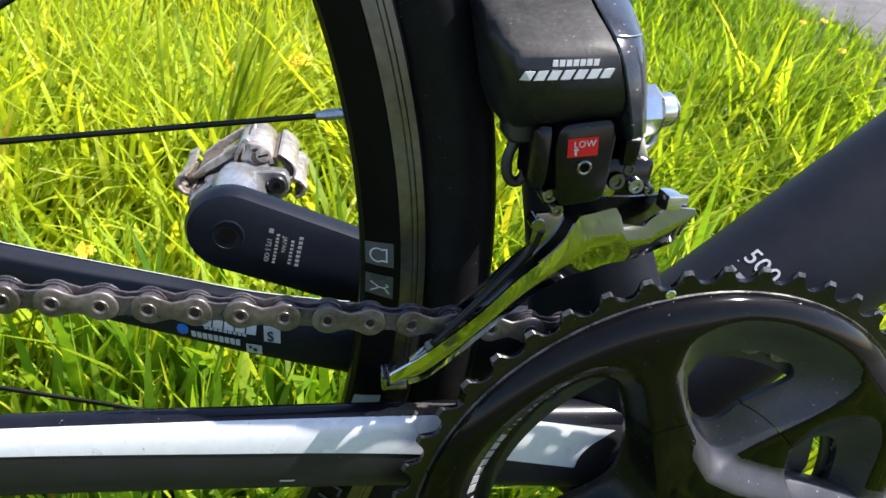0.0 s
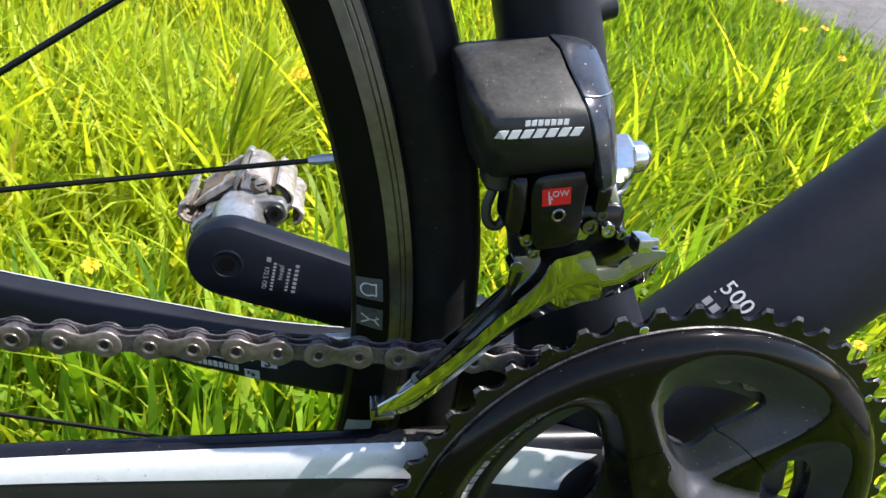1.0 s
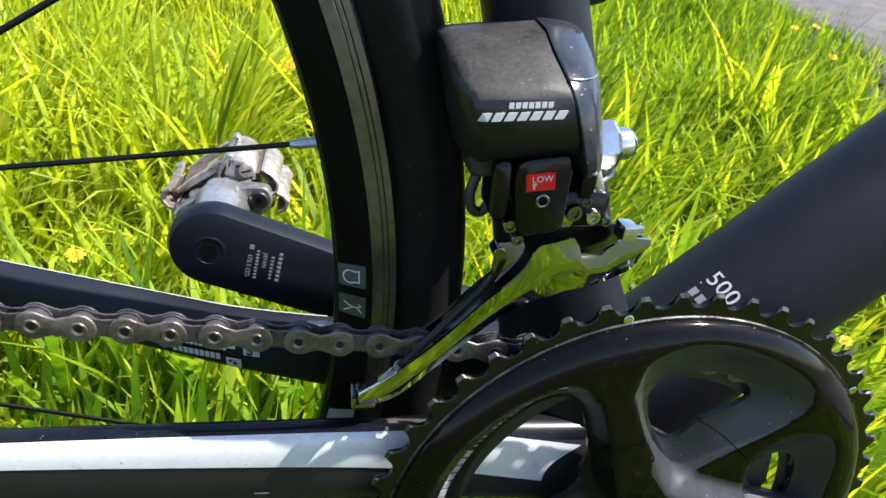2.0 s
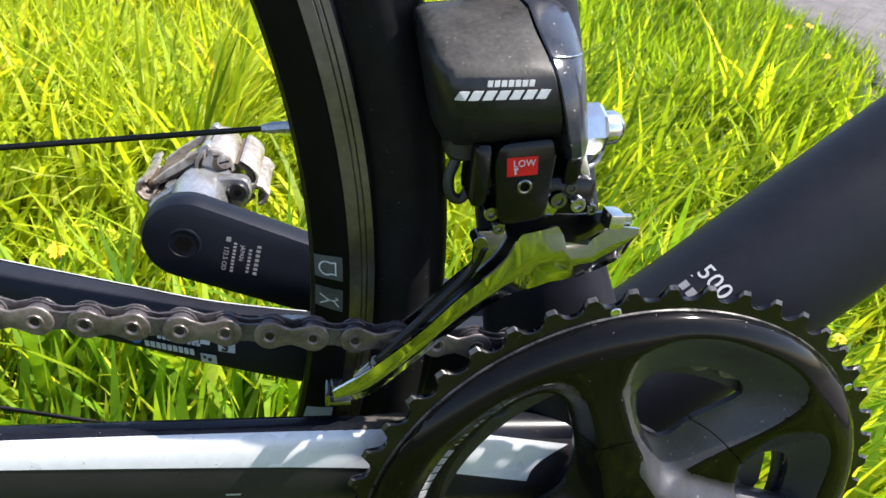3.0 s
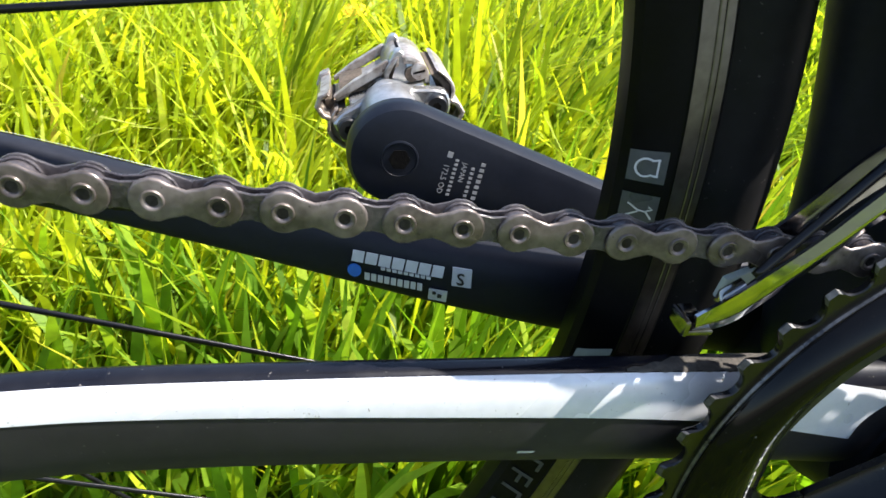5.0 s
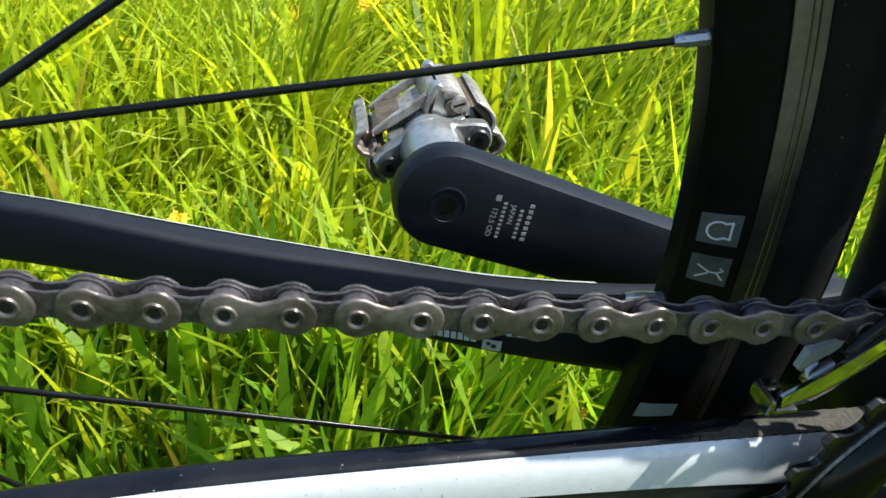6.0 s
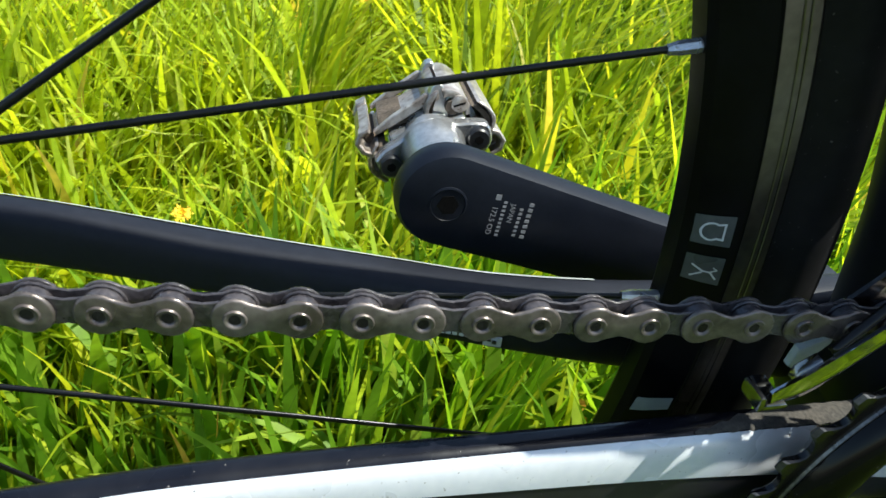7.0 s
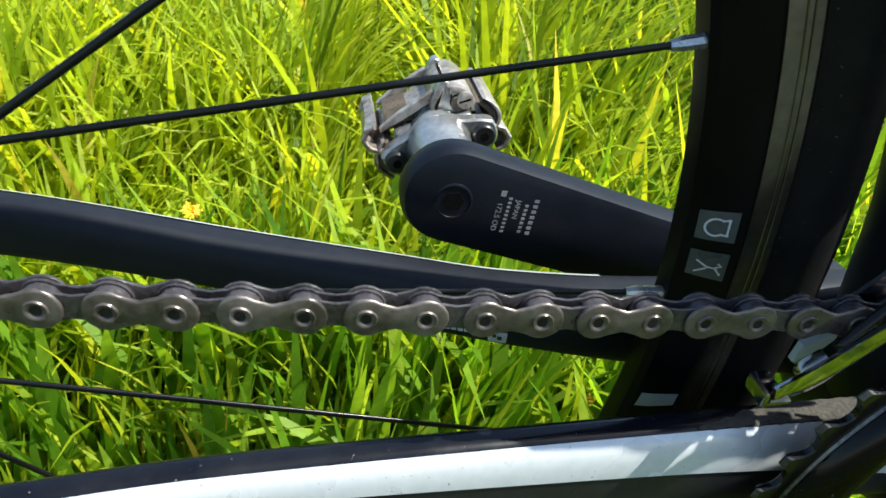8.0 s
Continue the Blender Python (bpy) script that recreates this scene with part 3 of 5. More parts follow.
for i in range(48):
    edge_f += [(i * 4 + j, i * 4 + j + 1, i * 4 + j + 5, i * 4 + j + 4) for j in range(3)]
part("edge_glint", mesh_of("edge_glint", edge_v, edge_f), M_PATCH, stay_b, "thin pale line painted as the sun's glint along its top edge")

# sensor cover and its print on the far stay
cover_rim = stay_patch("sensor_cover", far_stay, -0.215, -0.128, 0.05, 0.80, 0.0006, 30, 10, end=lambda v: 0.004 - 0.02 * (v - 0.5) ** 2 * 4)
part("sensor_cover", cover_rim, M_MATTE, stay_b)


def far_print(x, z):
    yc, zc, hy, hz = far_stay(x)
    return on_stay(far_stay, x, (z - zc) / hz, 0.0012)


def far_bars(name, boxes, material, label="", lift=0.0):
    """Printed bars that follow the stay: (x0, x1, z at x0, height), all running with the stay's fall."""
    for x0, x1, z, h in boxes:
        q = []
        for x in (x0, x1):
            zz = z - 0.13 * (x - x0)
            q += [far_print(x, zz) - Vector((0, lift, 0)), far_print(x, zz + h) - Vector((0, lift, 0))]
        back = [p + Vector((0, 0.0006, 0)) for p in q]
        part(name, join(name, loft([[q[0], q[2], q[3], q[1]], [back[0], back[2], back[3], back[1]]])), material, stay_b, label)


def stay_place(x0, z0, fall=-0.125):
    return lambda u, v: far_print(x0 + u, z0 + fall * u + v)


slanted_bars("logo_bar", stay_place(-0.1833, 0.3062), 7, 0.0038, 0.0042, 0.0006, M_PRINT, stay_b, "white printed bar", 0.15)
slanted_bars("word_bar", stay_place(-0.1788, 0.2990), 9, 0.0017, 0.0030, 0.0005, M_PRINT, stay_b, "white printed bar")
far_bars("word_bar", [(-0.1735 + i * 0.0019, -0.1735 + i * 0.0019 + 0.0014, 0.3036 - 0.13 * i * 0.0019, 0.0010) for i in range(9)], M_PRINT, "white printed bar")
disc = [far_print(-0.1822 + 0.0023 * math.cos(a), 0.3024 + 0.0026 * math.sin(a)) for a in [2 * math.pi * i / 24 for i in range(24)]]
part("logo_disc", join("logo_disc", loft([disc, [p + Vector((0, 0.0005, 0)) for p in disc]])), M_BLUE, stay_b, "blue printed disc")
far_bars("size_square", [(-0.1498, -0.1432, 0.2998, 0.0068)], M_PRINT, "white printed square")
far_bars("logo_square", [(-0.1571, -0.1509, 0.2930, 0.0048)], M_PRINT, "white printed square")
mark = far_print(-0.1486, 0.3006)
part("square_mark", letters("S", 0.0066, mark + Vector((0, -0.0008, 0)), (1, 0, -0.13), (0, 0, 1), 1, 0, 0.0003), M_CABLE, stay_b)
far_bars("square_dots", [(-0.1560, -0.1548, 0.2958, 0.0011), (-0.1542, -0.1528, 0.2944, 0.0014)], M_CABLE, "", 0.0004)

# bottom bracket shell, seat tube and down tube
part("bottom_bracket_shell", sharpen(mesh_of("bottom_bracket_shell", *rod_data((0, -0.0345, 0.27), (0, 0.0435, 0.27),
     ((0, 0.021), (0.015, 0.0225), (0.05, 0.030), (0.25, 0.036), (0.75, 0.036), (0.95, 0.030), (1, 0.021)), 48))), M_MATTE, bike)
axis = Vector((-0.326, 0, 1)).normalized()
st = []
for i in range(50):
    s = 0.005 + 0.42 * i / 49
    c = Vector((0.006, 0, 0.268)) + axis * s
    flare = max(0, 1 - s / 0.10) ** 1.6
    a, b = 0.0163 + 0.020 * flare, 0.0163 + 0.022 * max(0, 1 - s / 0.10)
    rear = max(a, lerp_table(((0.04, 0.037), (0.095, 0.0297), (0.128, 0.0260), (0.152, 0.0240), (0.178, 0.0180), (0.20, 0.0163)), s)[0])  # it fans out above the tyre
    u = Vector((axis.z, 0, -axis.x))
    st.append([c + u * (a if math.cos(t) > 0 else rear) * math.cos(t) + Vector((0, 1, 0)) * b * math.sin(t) for t in [2 * math.pi * j / 40 for j in range(40)]])
seat_tube = part("seat_tube", shape("seat_tube", st), M_MATTE, bike, "matte black seat tube")
part("bottle_boss", rod("bottle_boss", (-0.040, 0, 0.4535), (-0.0325, 0, 0.456), 0.0042), M_CABLE, bike, "small black bottle cage bolt on the seat tube")

DT = radians(45.7)
d = Vector((math.cos(DT), 0, math.sin(DT)))
up = Vector((-d.z, 0, d.x))
DT_FOOT = Vector((0.0, 0, 0.2855)) - up * 0.0016


def down_tube_size(a):
    """Half height and half width, a metres up from the bottom bracket."""
    return 0.0314 - 0.0038 * min(1, max(0, a - 0.05) / 0.13) + 0.010 * max(0, 1 - a / 0.06) ** 2, 0.027


dt = []
for i in range(60):
    s = 0.005 + 0.62 * i / 59
    h, w = down_tube_size(s)
    dt.append([DT_FOOT + d * s + up * h * q + Vector((0, 1, 0)) * w * p for p, q in squircle(44, 2.15)])
down_tube = part("down_tube", shape("down_tube", dt), M_MATTE, bike, "wide matte black down tube with white print")


def tube_side(a, s, lift=0.0004):
    """A point on the down tube's side: a metres along it, s metres of arc down from its upper edge."""
    (h, w), n = down_tube_size(a), 2.15
    u, walked, y = h - 0.0005, 0.0, 0.0
    while True:
        y = -w * max(0, 1 - (u / h) ** n) ** (1 / n)
        u2 = u - 0.0001
        y2 = -w * max(0, 1 - (u2 / h) ** n) ** (1 / n)
        walked += math.hypot(u2 - u, y2 - y)
        if walked >= s or u < 0:
            break
        u = u2
    return DT_FOOT + d * a + up * u + Vector((0, y - lift, 0))


def wrapped(me, a, s):
    """Bends a flat print round the down tube."""
    for v in me.vertices:
        v.co = tube_side(a + v.co.y, s + v.co.x, 0.0003 + v.co.z)
    return me


part("number", wrapped(letters("500", 0.0090, (0, 0, 0), (1, 0, 0), (0, 1, 0), 1.05), 0.0705, 0.0026), M_PRINT, down_tube, "white printed number")
for me in bar_meshes("print_bar", (0, 0, 0), (1, 0, 0), (0, 1, 0), [(0.0, 0.0180, 0.0, 0.0004)] + [(0.0005 + q * 0.0030, 0.0026 + q * 0.0030, -0.0100, -0.0078) for q in range(5)]):
    part("print_bar", wrapped(me, 0.0685, 0.0024), M_PRINT, down_tube)
slanted_bars("print_bar", lambda u, v: tube_side(0.0685 + v - 0.0060, 0.0028 + u, 0.0004), 4, 0.0026, 0.0036, 0.0014, M_GREYPRINT, down_tube)


# rear wheel -----------------------------------------------------------
RIM_PROFILE = [(0.2845, 0), (0.2847, 0.0035), (0.2862, 0.0060), (0.2900, 0.0080), (0.2950, 0.0098), (0.2973, 0.0106), (0.2976, 0.0112)]
half = RIM_PROFILE + [(0.3062, 0.0114), (0.3070, 0.0108), (0.3070, 0.0085)]
rim = part("rear_rim", revolve("rear_rim", [(r, -y) for r, y in half] + [(0.300, -0.006), (0.300, 0.006)] + [(r, y) for r, y in half[:0:-1]], AXLE, 220, 25), M_RIM, bike,
           "black alloy wheel rim with a machined brake track")
groove = [(0.2978, 0.01135), (0.3016, 0.01150), (0.3019, 0.01125), (0.3023, 0.01150), (0.3033, 0.01150), (0.3036, 0.01125), (0.3040, 0.01150), (0.3060, 0.01150), (0.3062, 0.0110), (0.2978, 0.0110)]
for side in (-1, 1):
    part("brake_track", revolve("brake_track", [(r, side * y) for r, y in groove], AXLE, 260, 20), M_TRACK, rim, "grooved bare alloy brake track")
tyre_prof = []
for i in range(25):
    a = radians(-128 + 256 * i / 24)
    rr = 0.0124 * (1 + 0.03 * math.cos(a) ** 4)
    tyre_prof.append((0.3193 + rr * math.cos(a), rr * math.sin(a)))
part("rear_tyre", revolve("rear_tyre", tyre_prof + [(0.3068, 0.0085), (0.305, 0.0), (0.3068, -0.0085)], AXLE, 240, 40), M_RUBBER, bike, "black slick rubber tyre with dusty marks")


def rim_y(r):
    for (r0, y0), (r1, y1) in zip(RIM_PROFILE, RIM_PROFILE[1:]):
        if r <= r1:
            return y0 + (y1 - y0) * (r - r0) / max(r1 - r0, 1e-9)
    return RIM_PROFILE[-1][1]


def rim_patch(name, corners, material, lift=0.0003, label="", n=6):
    """A patch on the rim's side between four corners (radius, degrees)."""
    verts, faces = [], []
    for i in range(n + 1):
        for j in range(n + 1):
            u, v = i / n, j / n
            r, a = [(corners[0][k] * (1 - u) + corners[1][k] * u) * (1 - v) + (corners[3][k] * (1 - u) + corners[2][k] * u) * v for k in (0, 1)]
            a = radians(a)
            verts.append((AXLE.x + r * math.cos(a), -rim_y(r) - lift, AXLE.z + r * math.sin(a)))
    for i in range(n):
        for j in range(n):
            q = i * (n + 1) + j
            faces.append((q, q + 1, q + n + 2, q + n + 1))
    return part(name, mesh_of(name, verts, faces), material, rim, label)


rim_patch("decal", [(0.2862, 3.85), (0.2955, 3.85), (0.2955, 2.05), (0.2862, 2.15)], M_DECAL, 0.0004, "grey square decal with a wheel outline")
rim_patch("decal", [(0.2862, 1.45), (0.2955, 1.35), (0.2955, -0.35), (0.2862, -0.15)], M_DECAL, 0.0004, "grey square decal with a spoke outline")
rim_patch("pale_patch", [(0.2872, -9.35), (0.2965, -8.6), (0.2965, -9.55), (0.2868, -10.5)], M_PATCH, 0.0004, "pale trapezoid decal")


def rim_line(name, pts, width, material):
    """A thin printed line on the rim's side through (radius, degrees)."""
    verts, faces = [], []
    pos = [Vector((AXLE.x + r * math.cos(radians(a)), 0, AXLE.z + r * math.sin(radians(a)))) for r, a in pts]
    for i, p in enumerate(pos):
        dd = (pos[min(i + 1, len(pos) - 1)] - pos[max(i - 1, 0)]).normalized()
        s = Vector((-dd.z, 0, dd.x)) * width / 2
        for q in (p - s, p + s):
            r = math.hypot(q.x - AXLE.x, q.z - AXLE.z)
            verts.append((q.x, -rim_y(r) - 0.0008, q.z))
    for i in range(len(pos) - 1):
        faces.append((2 * i, 2 * i + 1, 2 * i + 3, 2 * i + 2))
    part(name, mesh_of(name, verts, faces), material, rim)


# outline of a wheel section, open to one side, and a forked mark
loop = []
for i in range(19):
    a = radians(50 + 260 * i / 18)
    loop.append((0.2902 + 0.0024 * math.cos(a), 2.95 + 0.50 * math.sin(a)))
rim_line("decal_mark", [(0.2935, 3.42), (0.2918, 3.36)] + loop + [(0.2918, 2.54), (0.2935, 2.48)], 0.00055, M_PRINT)
rim_line("decal_mark", [(0.2932, 3.42), (0.2932, 2.48)], 0.0005, M_PRINT)
rim_line("decal_mark", [(0.2878, 0.85), (0.2905, 0.50), (0.2925, 0.45), (0.2942, 0.05)], 0.0005, M_PRINT)
rim_line("decal_mark", [(0.2878, 0.10), (0.2905, 0.42)], 0.0005, M_PRINT)
rim_line("decal_mark", [(0.2930, 0.75), (0.2940, 0.62), (0.2925, 0.48)], 0.0005, M_PRINT)
for i in range(7):
    a = -17.0 - 1.55 * i
    rim_line("print_bar", [(0.2872, a), (0.2948, a - 0.15)], 0.0013, M_RIMPRINT)
    rim_line("print_bar", [(0.2942, a - 0.1), (0.2942, a - 0.9)], 0.0012, M_RIMPRINT)
    if i % 2 == 0:
        rim_line("print_bar", [(0.2905, a - 0.1), (0.2905, a - 0.9)], 0.0012, M_RIMPRINT)


def spoke(rim_pt, hub_pt, nipple=True, flat=0.00095):
    a, b = Vector(rim_pt), Vector(hub_pt)
    u = (b - a).normalized()
    v = Vector((-u.z, 0, u.x)).normalized()
    w = u.cross(v)
    rings = []
    for s, h, t in ((0.0, 0.0009, 0.0009), (0.03, 0.0009, 0.0009), (0.05, flat, 0.0006), (0.93, flat, 0.0006), (1, 0.001, 0.001)):
        p = a.lerp(b, s)
        rings.append([p + v * h * math.cos(q) + w * t * math.sin(q) for q in [2 * math.pi * j / 10 for j in range(10)]])
    part("spoke", mesh_of("spoke", *loft(rings)), M_SPOKE, rim, "black bladed spoke")
    if nipple:
        e = a + u * 0.0105
        part("nipple", sharpen(mesh_of("nipple", *rod_data(a - u * 0.002, e, ((0, 0.0019), (0.75, 0.0019), (0.85, 0.0016), (1, 0.0013)), 8))), M_ALLOY, rim, "silver spoke nipple")


spoke((-0.1175, -0.001, 0.4030), (-0.3975, -0.019, 0.3735))
spoke((-0.1140, -0.001, 0.3305), (-0.3975, -0.002, 0.352))
spoke((-0.1475, -0.001, 0.468), (-0.385, -0.019, 0.319))
spoke((-0.119, -0.001, 0.266), (-0.3975, -0.019, 0.3605))
spoke((-0.2270, -0.001, 0.198), (-0.3300, -0.017, 0.342))
spoke((-0.150, -0.001, 0.2045), (-0.42, -0.019, 0.308))
spoke((-0.180, 0.001, 0.5255), (-0.38, 0.03, 0.36))
spoke((-0.330, 0.001, 0.068), (-0.42, 0.03, 0.33))
part("rear_hub", sharpen(mesh_of("rear_hub", *rod_data((-0.3975, -0.05, 0.342), (-0.3975, 0.05, 0.342),
     ((0, 0.012), (0.25, 0.012), (0.26, 0.030), (0.31, 0.030), (0.32, 0.014), (0.82, 0.013), (0.83, 0.028), (0.87, 0.028), (0.88, 0.010), (1, 0.010)), 36))), M_CABLE, rim)


# far crank and pedal --------------------------------------------------
CR = radians(159.7)
ca = Vector((math.cos(CR), 0, math.sin(CR)))
cn = Vector((-ca.z, 0, ca.x))


def arm_outline(length, wide, end, k=18):
    pts = []
    for i in range(k + 1):
        a = radians(90 - 180 * i / k)
        pts.append((length + end * math.cos(a), end * math.sin(a)))
    pts = pts + [(length * 0.55, -wide), (0.0, -wide * 1.05), (-0.02, 0), (0.0, wide * 1.05), (length * 0.55, wide)]
    return [(p * ca.x + q * cn.x + BB.x, p * ca.z + q * cn.z + BB.z) for p, q in pts]


far_arm = part("crank_arm", sharpen(mesh_of("crank_arm", *plate_data(arm_outline(0.1765, 0.0180, 0.0192), 0.0555, 0.0715, 0.0052, 2)), 24), M_CRANK, bike,
               "dark anodised crank arm with grey printed marks")
PB = BB + ca * 0.1772
part("pedal_axle_end", join("pedal_axle_end", rod_data((PB.x, 0.0570, PB.z), (PB.x, 0.0551, PB.z), ((0, 0.0060), (1, 0.0060)), 32)), M_CRANK, far_arm, "black threaded axle end with a hex socket")
ring = []
for r, y in ((0.0070, 0.0556), (0.0069, 0.05515), (0.0063, 0.0549), (0.0060, 0.0555)):
    ring.append((r, y))
part("axle_rim", revolve("axle_rim", ring, Vector((PB.x, 0, PB.z)), 36), M_CRANK, far_arm)
part("hex_socket", join("hex_socket", rod_data((PB.x, 0.0555, PB.z), (PB.x, 0.0549, PB.z), ((0, 0.0040), (1, 0.0040)), 6)), M_RECESS, far_arm)
o = Vector((-0.1344, 0.0554, 0.3304))
rgt, upv = Vector((-0.0030, 0, -0.0158)).normalized(), Vector((0.0158, 0, -0.0030)).normalized()
print_bars("print_bar", o, rgt, upv, [(i * 0.00225, i * 0.00225 + 0.0013, -0.0019, -0.0002) for i in range(7)], M_GREYPRINT, far_arm, "grey printed bars", 0.0001)
print_bars("print_bar", o, rgt, upv, [(0.0025 + i * 0.0018, 0.0035 + i * 0.0018, -0.0050, -0.0037) for i in range(7)]
     + [(0.0005 + i * 0.0017, 0.0014 + i * 0.0017, -0.0116, -0.0103) for i in range(9)] + [(-0.0018, 0.0004, -0.0150, -0.0130)], M_GREYPRINT, far_arm, "", 0.0001)
part("print_word", letters("JAPAN", 0.0027, o + rgt * 0.0012 - upv * 0.0086, rgt, upv, 1.0, 0, 0.00004), M_GREYPRINT, far_arm)
part("print_word", letters("172.5 OD", 0.0029, o + rgt * 0.003 - upv * 0.0152, rgt, upv, 1.0, 0, 0.00004), M_GREYPRINT, far_arm)

PT = radians(17.2)
px_, pz_ = Vector((math.cos(PT), 0, math.sin(PT))), Vector((-math.sin(PT), 0, math.cos(PT)))
PC = Vector((PB.x + 0.0005, 0, PB.z + 0.0022))


def at_pedal(data):
    """From the pedal's own axes (along, y, across) to the bicycle's."""
    return [PC + px_ * Vector(v).x + Vector((0, Vector(v).y, 0)) + pz_ * Vector(v).z for v in data[0]], data[1]


pedal = part("pedal", join("pedal", at_pedal(rod_data((0, 0.070, 0), (0, 0.150, 0), ((0, 0.0085), (0.06, 0.0085), (0.08, 0.0108), (0.17, 0.0112), (0.20, 0.0116), (0.33, 0.0135), (0.36, 0.0125), (0.9, 0.0105), (1, 0.009)), 32)),
             at_pedal(plate_data([(p.x, p.z) for p in smooth_path([(-0.0225, 0, -0.0050), (-0.012, 0, -0.0105), (0, 0, -0.0135), (0.012, 0, -0.0105), (0.0225, 0, -0.0050), (0.0238, 0, 0.0030), (0.0190, 0, 0.0062),
                                  (0.0110, 0, 0.0085), (0, 0, 0.0140), (-0.0110, 0, 0.0085), (-0.0190, 0, 0.0062), (-0.0238, 0, 0.0030)], 4)], 0.0955, 0.1020, 0.0008, 1)),
             at_pedal(box_data(-0.016, 0.016, 0.102, 0.146, -0.0085, 0.0085, 0.002))), M_ALLOY, bike, "worn silver clipless pedal with brown dirt")
for sx in (-1, 1):
    part("pedal_bolt", join("pedal_bolt", at_pedal(rod_data((sx * 0.0182, 0.0958, 0.0), (sx * 0.0182, 0.0925, 0.0), ((0, 0.0046), (0.8, 0.0046), (1, 0.0040)), 20)),
                            ), M_CABLE, pedal, "black hex bolt")
    part("bolt_socket", join("bolt_socket", at_pedal(rod_data((sx * 0.0182, 0.0927, 0.0), (sx * 0.0182, 0.09235, 0.0), ((0, 0.0019), (1, 0.0019)), 6))), M_RECESS, pedal)
def curved_slab(u0, u1, v0, v1, y0, y1, bulge, k=9, thick=0.0028):
    """A shell bent over from (u0, v0) to (u1, v1), bulging outwards."""
    d_ = Vector((u1 - u0, 0, v1 - v0))
    n_ = Vector((-d_.z, 0, d_.x)).normalized()
    line = []
    for i in range(k + 1):
        t = i / k
        line.append(Vector((u0, 0, v0)) + d_ * t + n_ * bulge * math.sin(math.pi * t))
    back = [p - n_ * thick for p in line]
    return plate_data([(p.x, p.z) for p in line] + [(p.x, p.z) for p in back[::-1]], y0, y1, 0.0004, 1)


for sz in (1, -1):
    flip = Matrix.Scale(sz, 4, (0, 0, 1)) @ (Matrix.Identity(4) if sz == 1 else Matrix.Scale(-1, 4, (1, 0, 0)))

    def half_turn(data):
        return at_pedal(moved(data, flip))

    heel = [(p.x, p.z) for p in smooth_path([(0.0005, 0, 0.0090), (0.0012, 0, 0.0145), (0.0040, 0, 0.0182), (0.0085, 0, 0.0198), (0.0135, 0, 0.0190), (0.0172, 0, 0.0155), (0.0190, 0, 0.0110), (0.0184, 0, 0.0065)], 4)]
    band = heel + [(0.0096 + (x - 0.0096) * 0.74, 0.0070 + (z - 0.0070) * 0.74) for x, z in heel[::-1]]
    halves = ([p for p in band if p[0] < 0.0086], [p for p in band if p[0] > 0.0093])
    part("heel_clip", join("heel_clip", *[half_turn(plate_data(side, 0.1040, 0.1400, 0.0010, 2)) for side in halves]), M_PEDALSTEEL, pedal, "worn steel heel clip with a slit")
    jaw = [(p.x, p.z) for p in smooth_path([(0.0040, 0, 0.0080), (0.0035, 0, 0.0165), (0.0075, 0, 0.0215), (0.0110, 0, 0.0200), (0.0100, 0, 0.0080)], 3)]
    part("jaw", join("jaw", half_turn(plate_data(jaw, 0.1065, 0.1130, 0.0004, 1)), half_turn(plate_data(jaw, 0.1350, 0.1410, 0.0004, 1)), half_turn(box_data(0.0050, 0.0090, 0.1120, 0.1360, 0.0090, 0.0120, 0.0008))), M_ALLOY, pedal, "worn clip jaw")
    part("clip_screw", join("clip_screw", half_turn(rod_data((0.0150, 0.1048, 0.0125), (0.0150, 0.1028, 0.0125), ((0, 0.0036), (0.8, 0.0036), (1, 0.003)), 18))), M_PEDALSTEEL, pedal, "round slotted screw head")
    part("screw_slot", join("screw_slot", half_turn(box_data(0.0125, 0.0175, 0.10260, 0.10300, 0.0121, 0.0129, 0.0001))), M_RECESS, pedal)
    toe = [(-0.0195, 0.0010), (-0.0250, 0.0012), (-0.0286, 0.0042), (-0.0300, 0.0090), (-0.0272, 0.0130), (-0.0228, 0.0138), (-0.0226, 0.0120), (-0.0260, 0.0112), (-0.0277, 0.0086), (-0.0266, 0.0054), (-0.0240, 0.0034), (-0.0195, 0.0032)]
    part("toe_shell", join("toe_shell", half_turn(curved_slab(-0.0236, -0.0224, -0.0110, 0.0060, 0.1030, 0.1420, 0.0050, 9, 0.0015))), M_PEDALSTEEL, pedal, "worn open steel shell of the toe hook")
    part("toe_dirt", join("toe_dirt", half_turn(curved_slab(-0.0221, -0.0209, -0.0100, 0.0050, 0.1036, 0.1410, 0.0045, 9, 0.0028))), M_DIRT, pedal, "brown dirt inside the shell")
    part("toe_block", join("toe_block", half_turn(box_data(-0.0262, -0.0215, 0.1125, 0.1330, 0.0040, 0.0085, 0.0006))), M_DIRT, pedal, "brown dirt caked behind the toe hook")
    part("spring_seat", join("spring_seat", half_turn(rod_data((0.0120, 0.1030, 0.0120), (0.0120, 0.1075, 0.0120), ((0, 0.0030), (0.7, 0.0030), (1, 0.0022)), 12))), M_DIRT, pedal)
    part("toe_hook", join("toe_hook", half_turn(plate_data(toe, 0.1030, 0.1095, 0.0006, 1)), half_turn(plate_data(toe, 0.1360, 0.1425, 0.0006, 1)),
                          half_turn(plate_data([(x * 0.97 - 0.0005, z * 0.92) for x, z in toe], 0.1090, 0.1365, 0.0006, 1))), M_PEDALSTEEL, pedal, "worn steel toe hook")
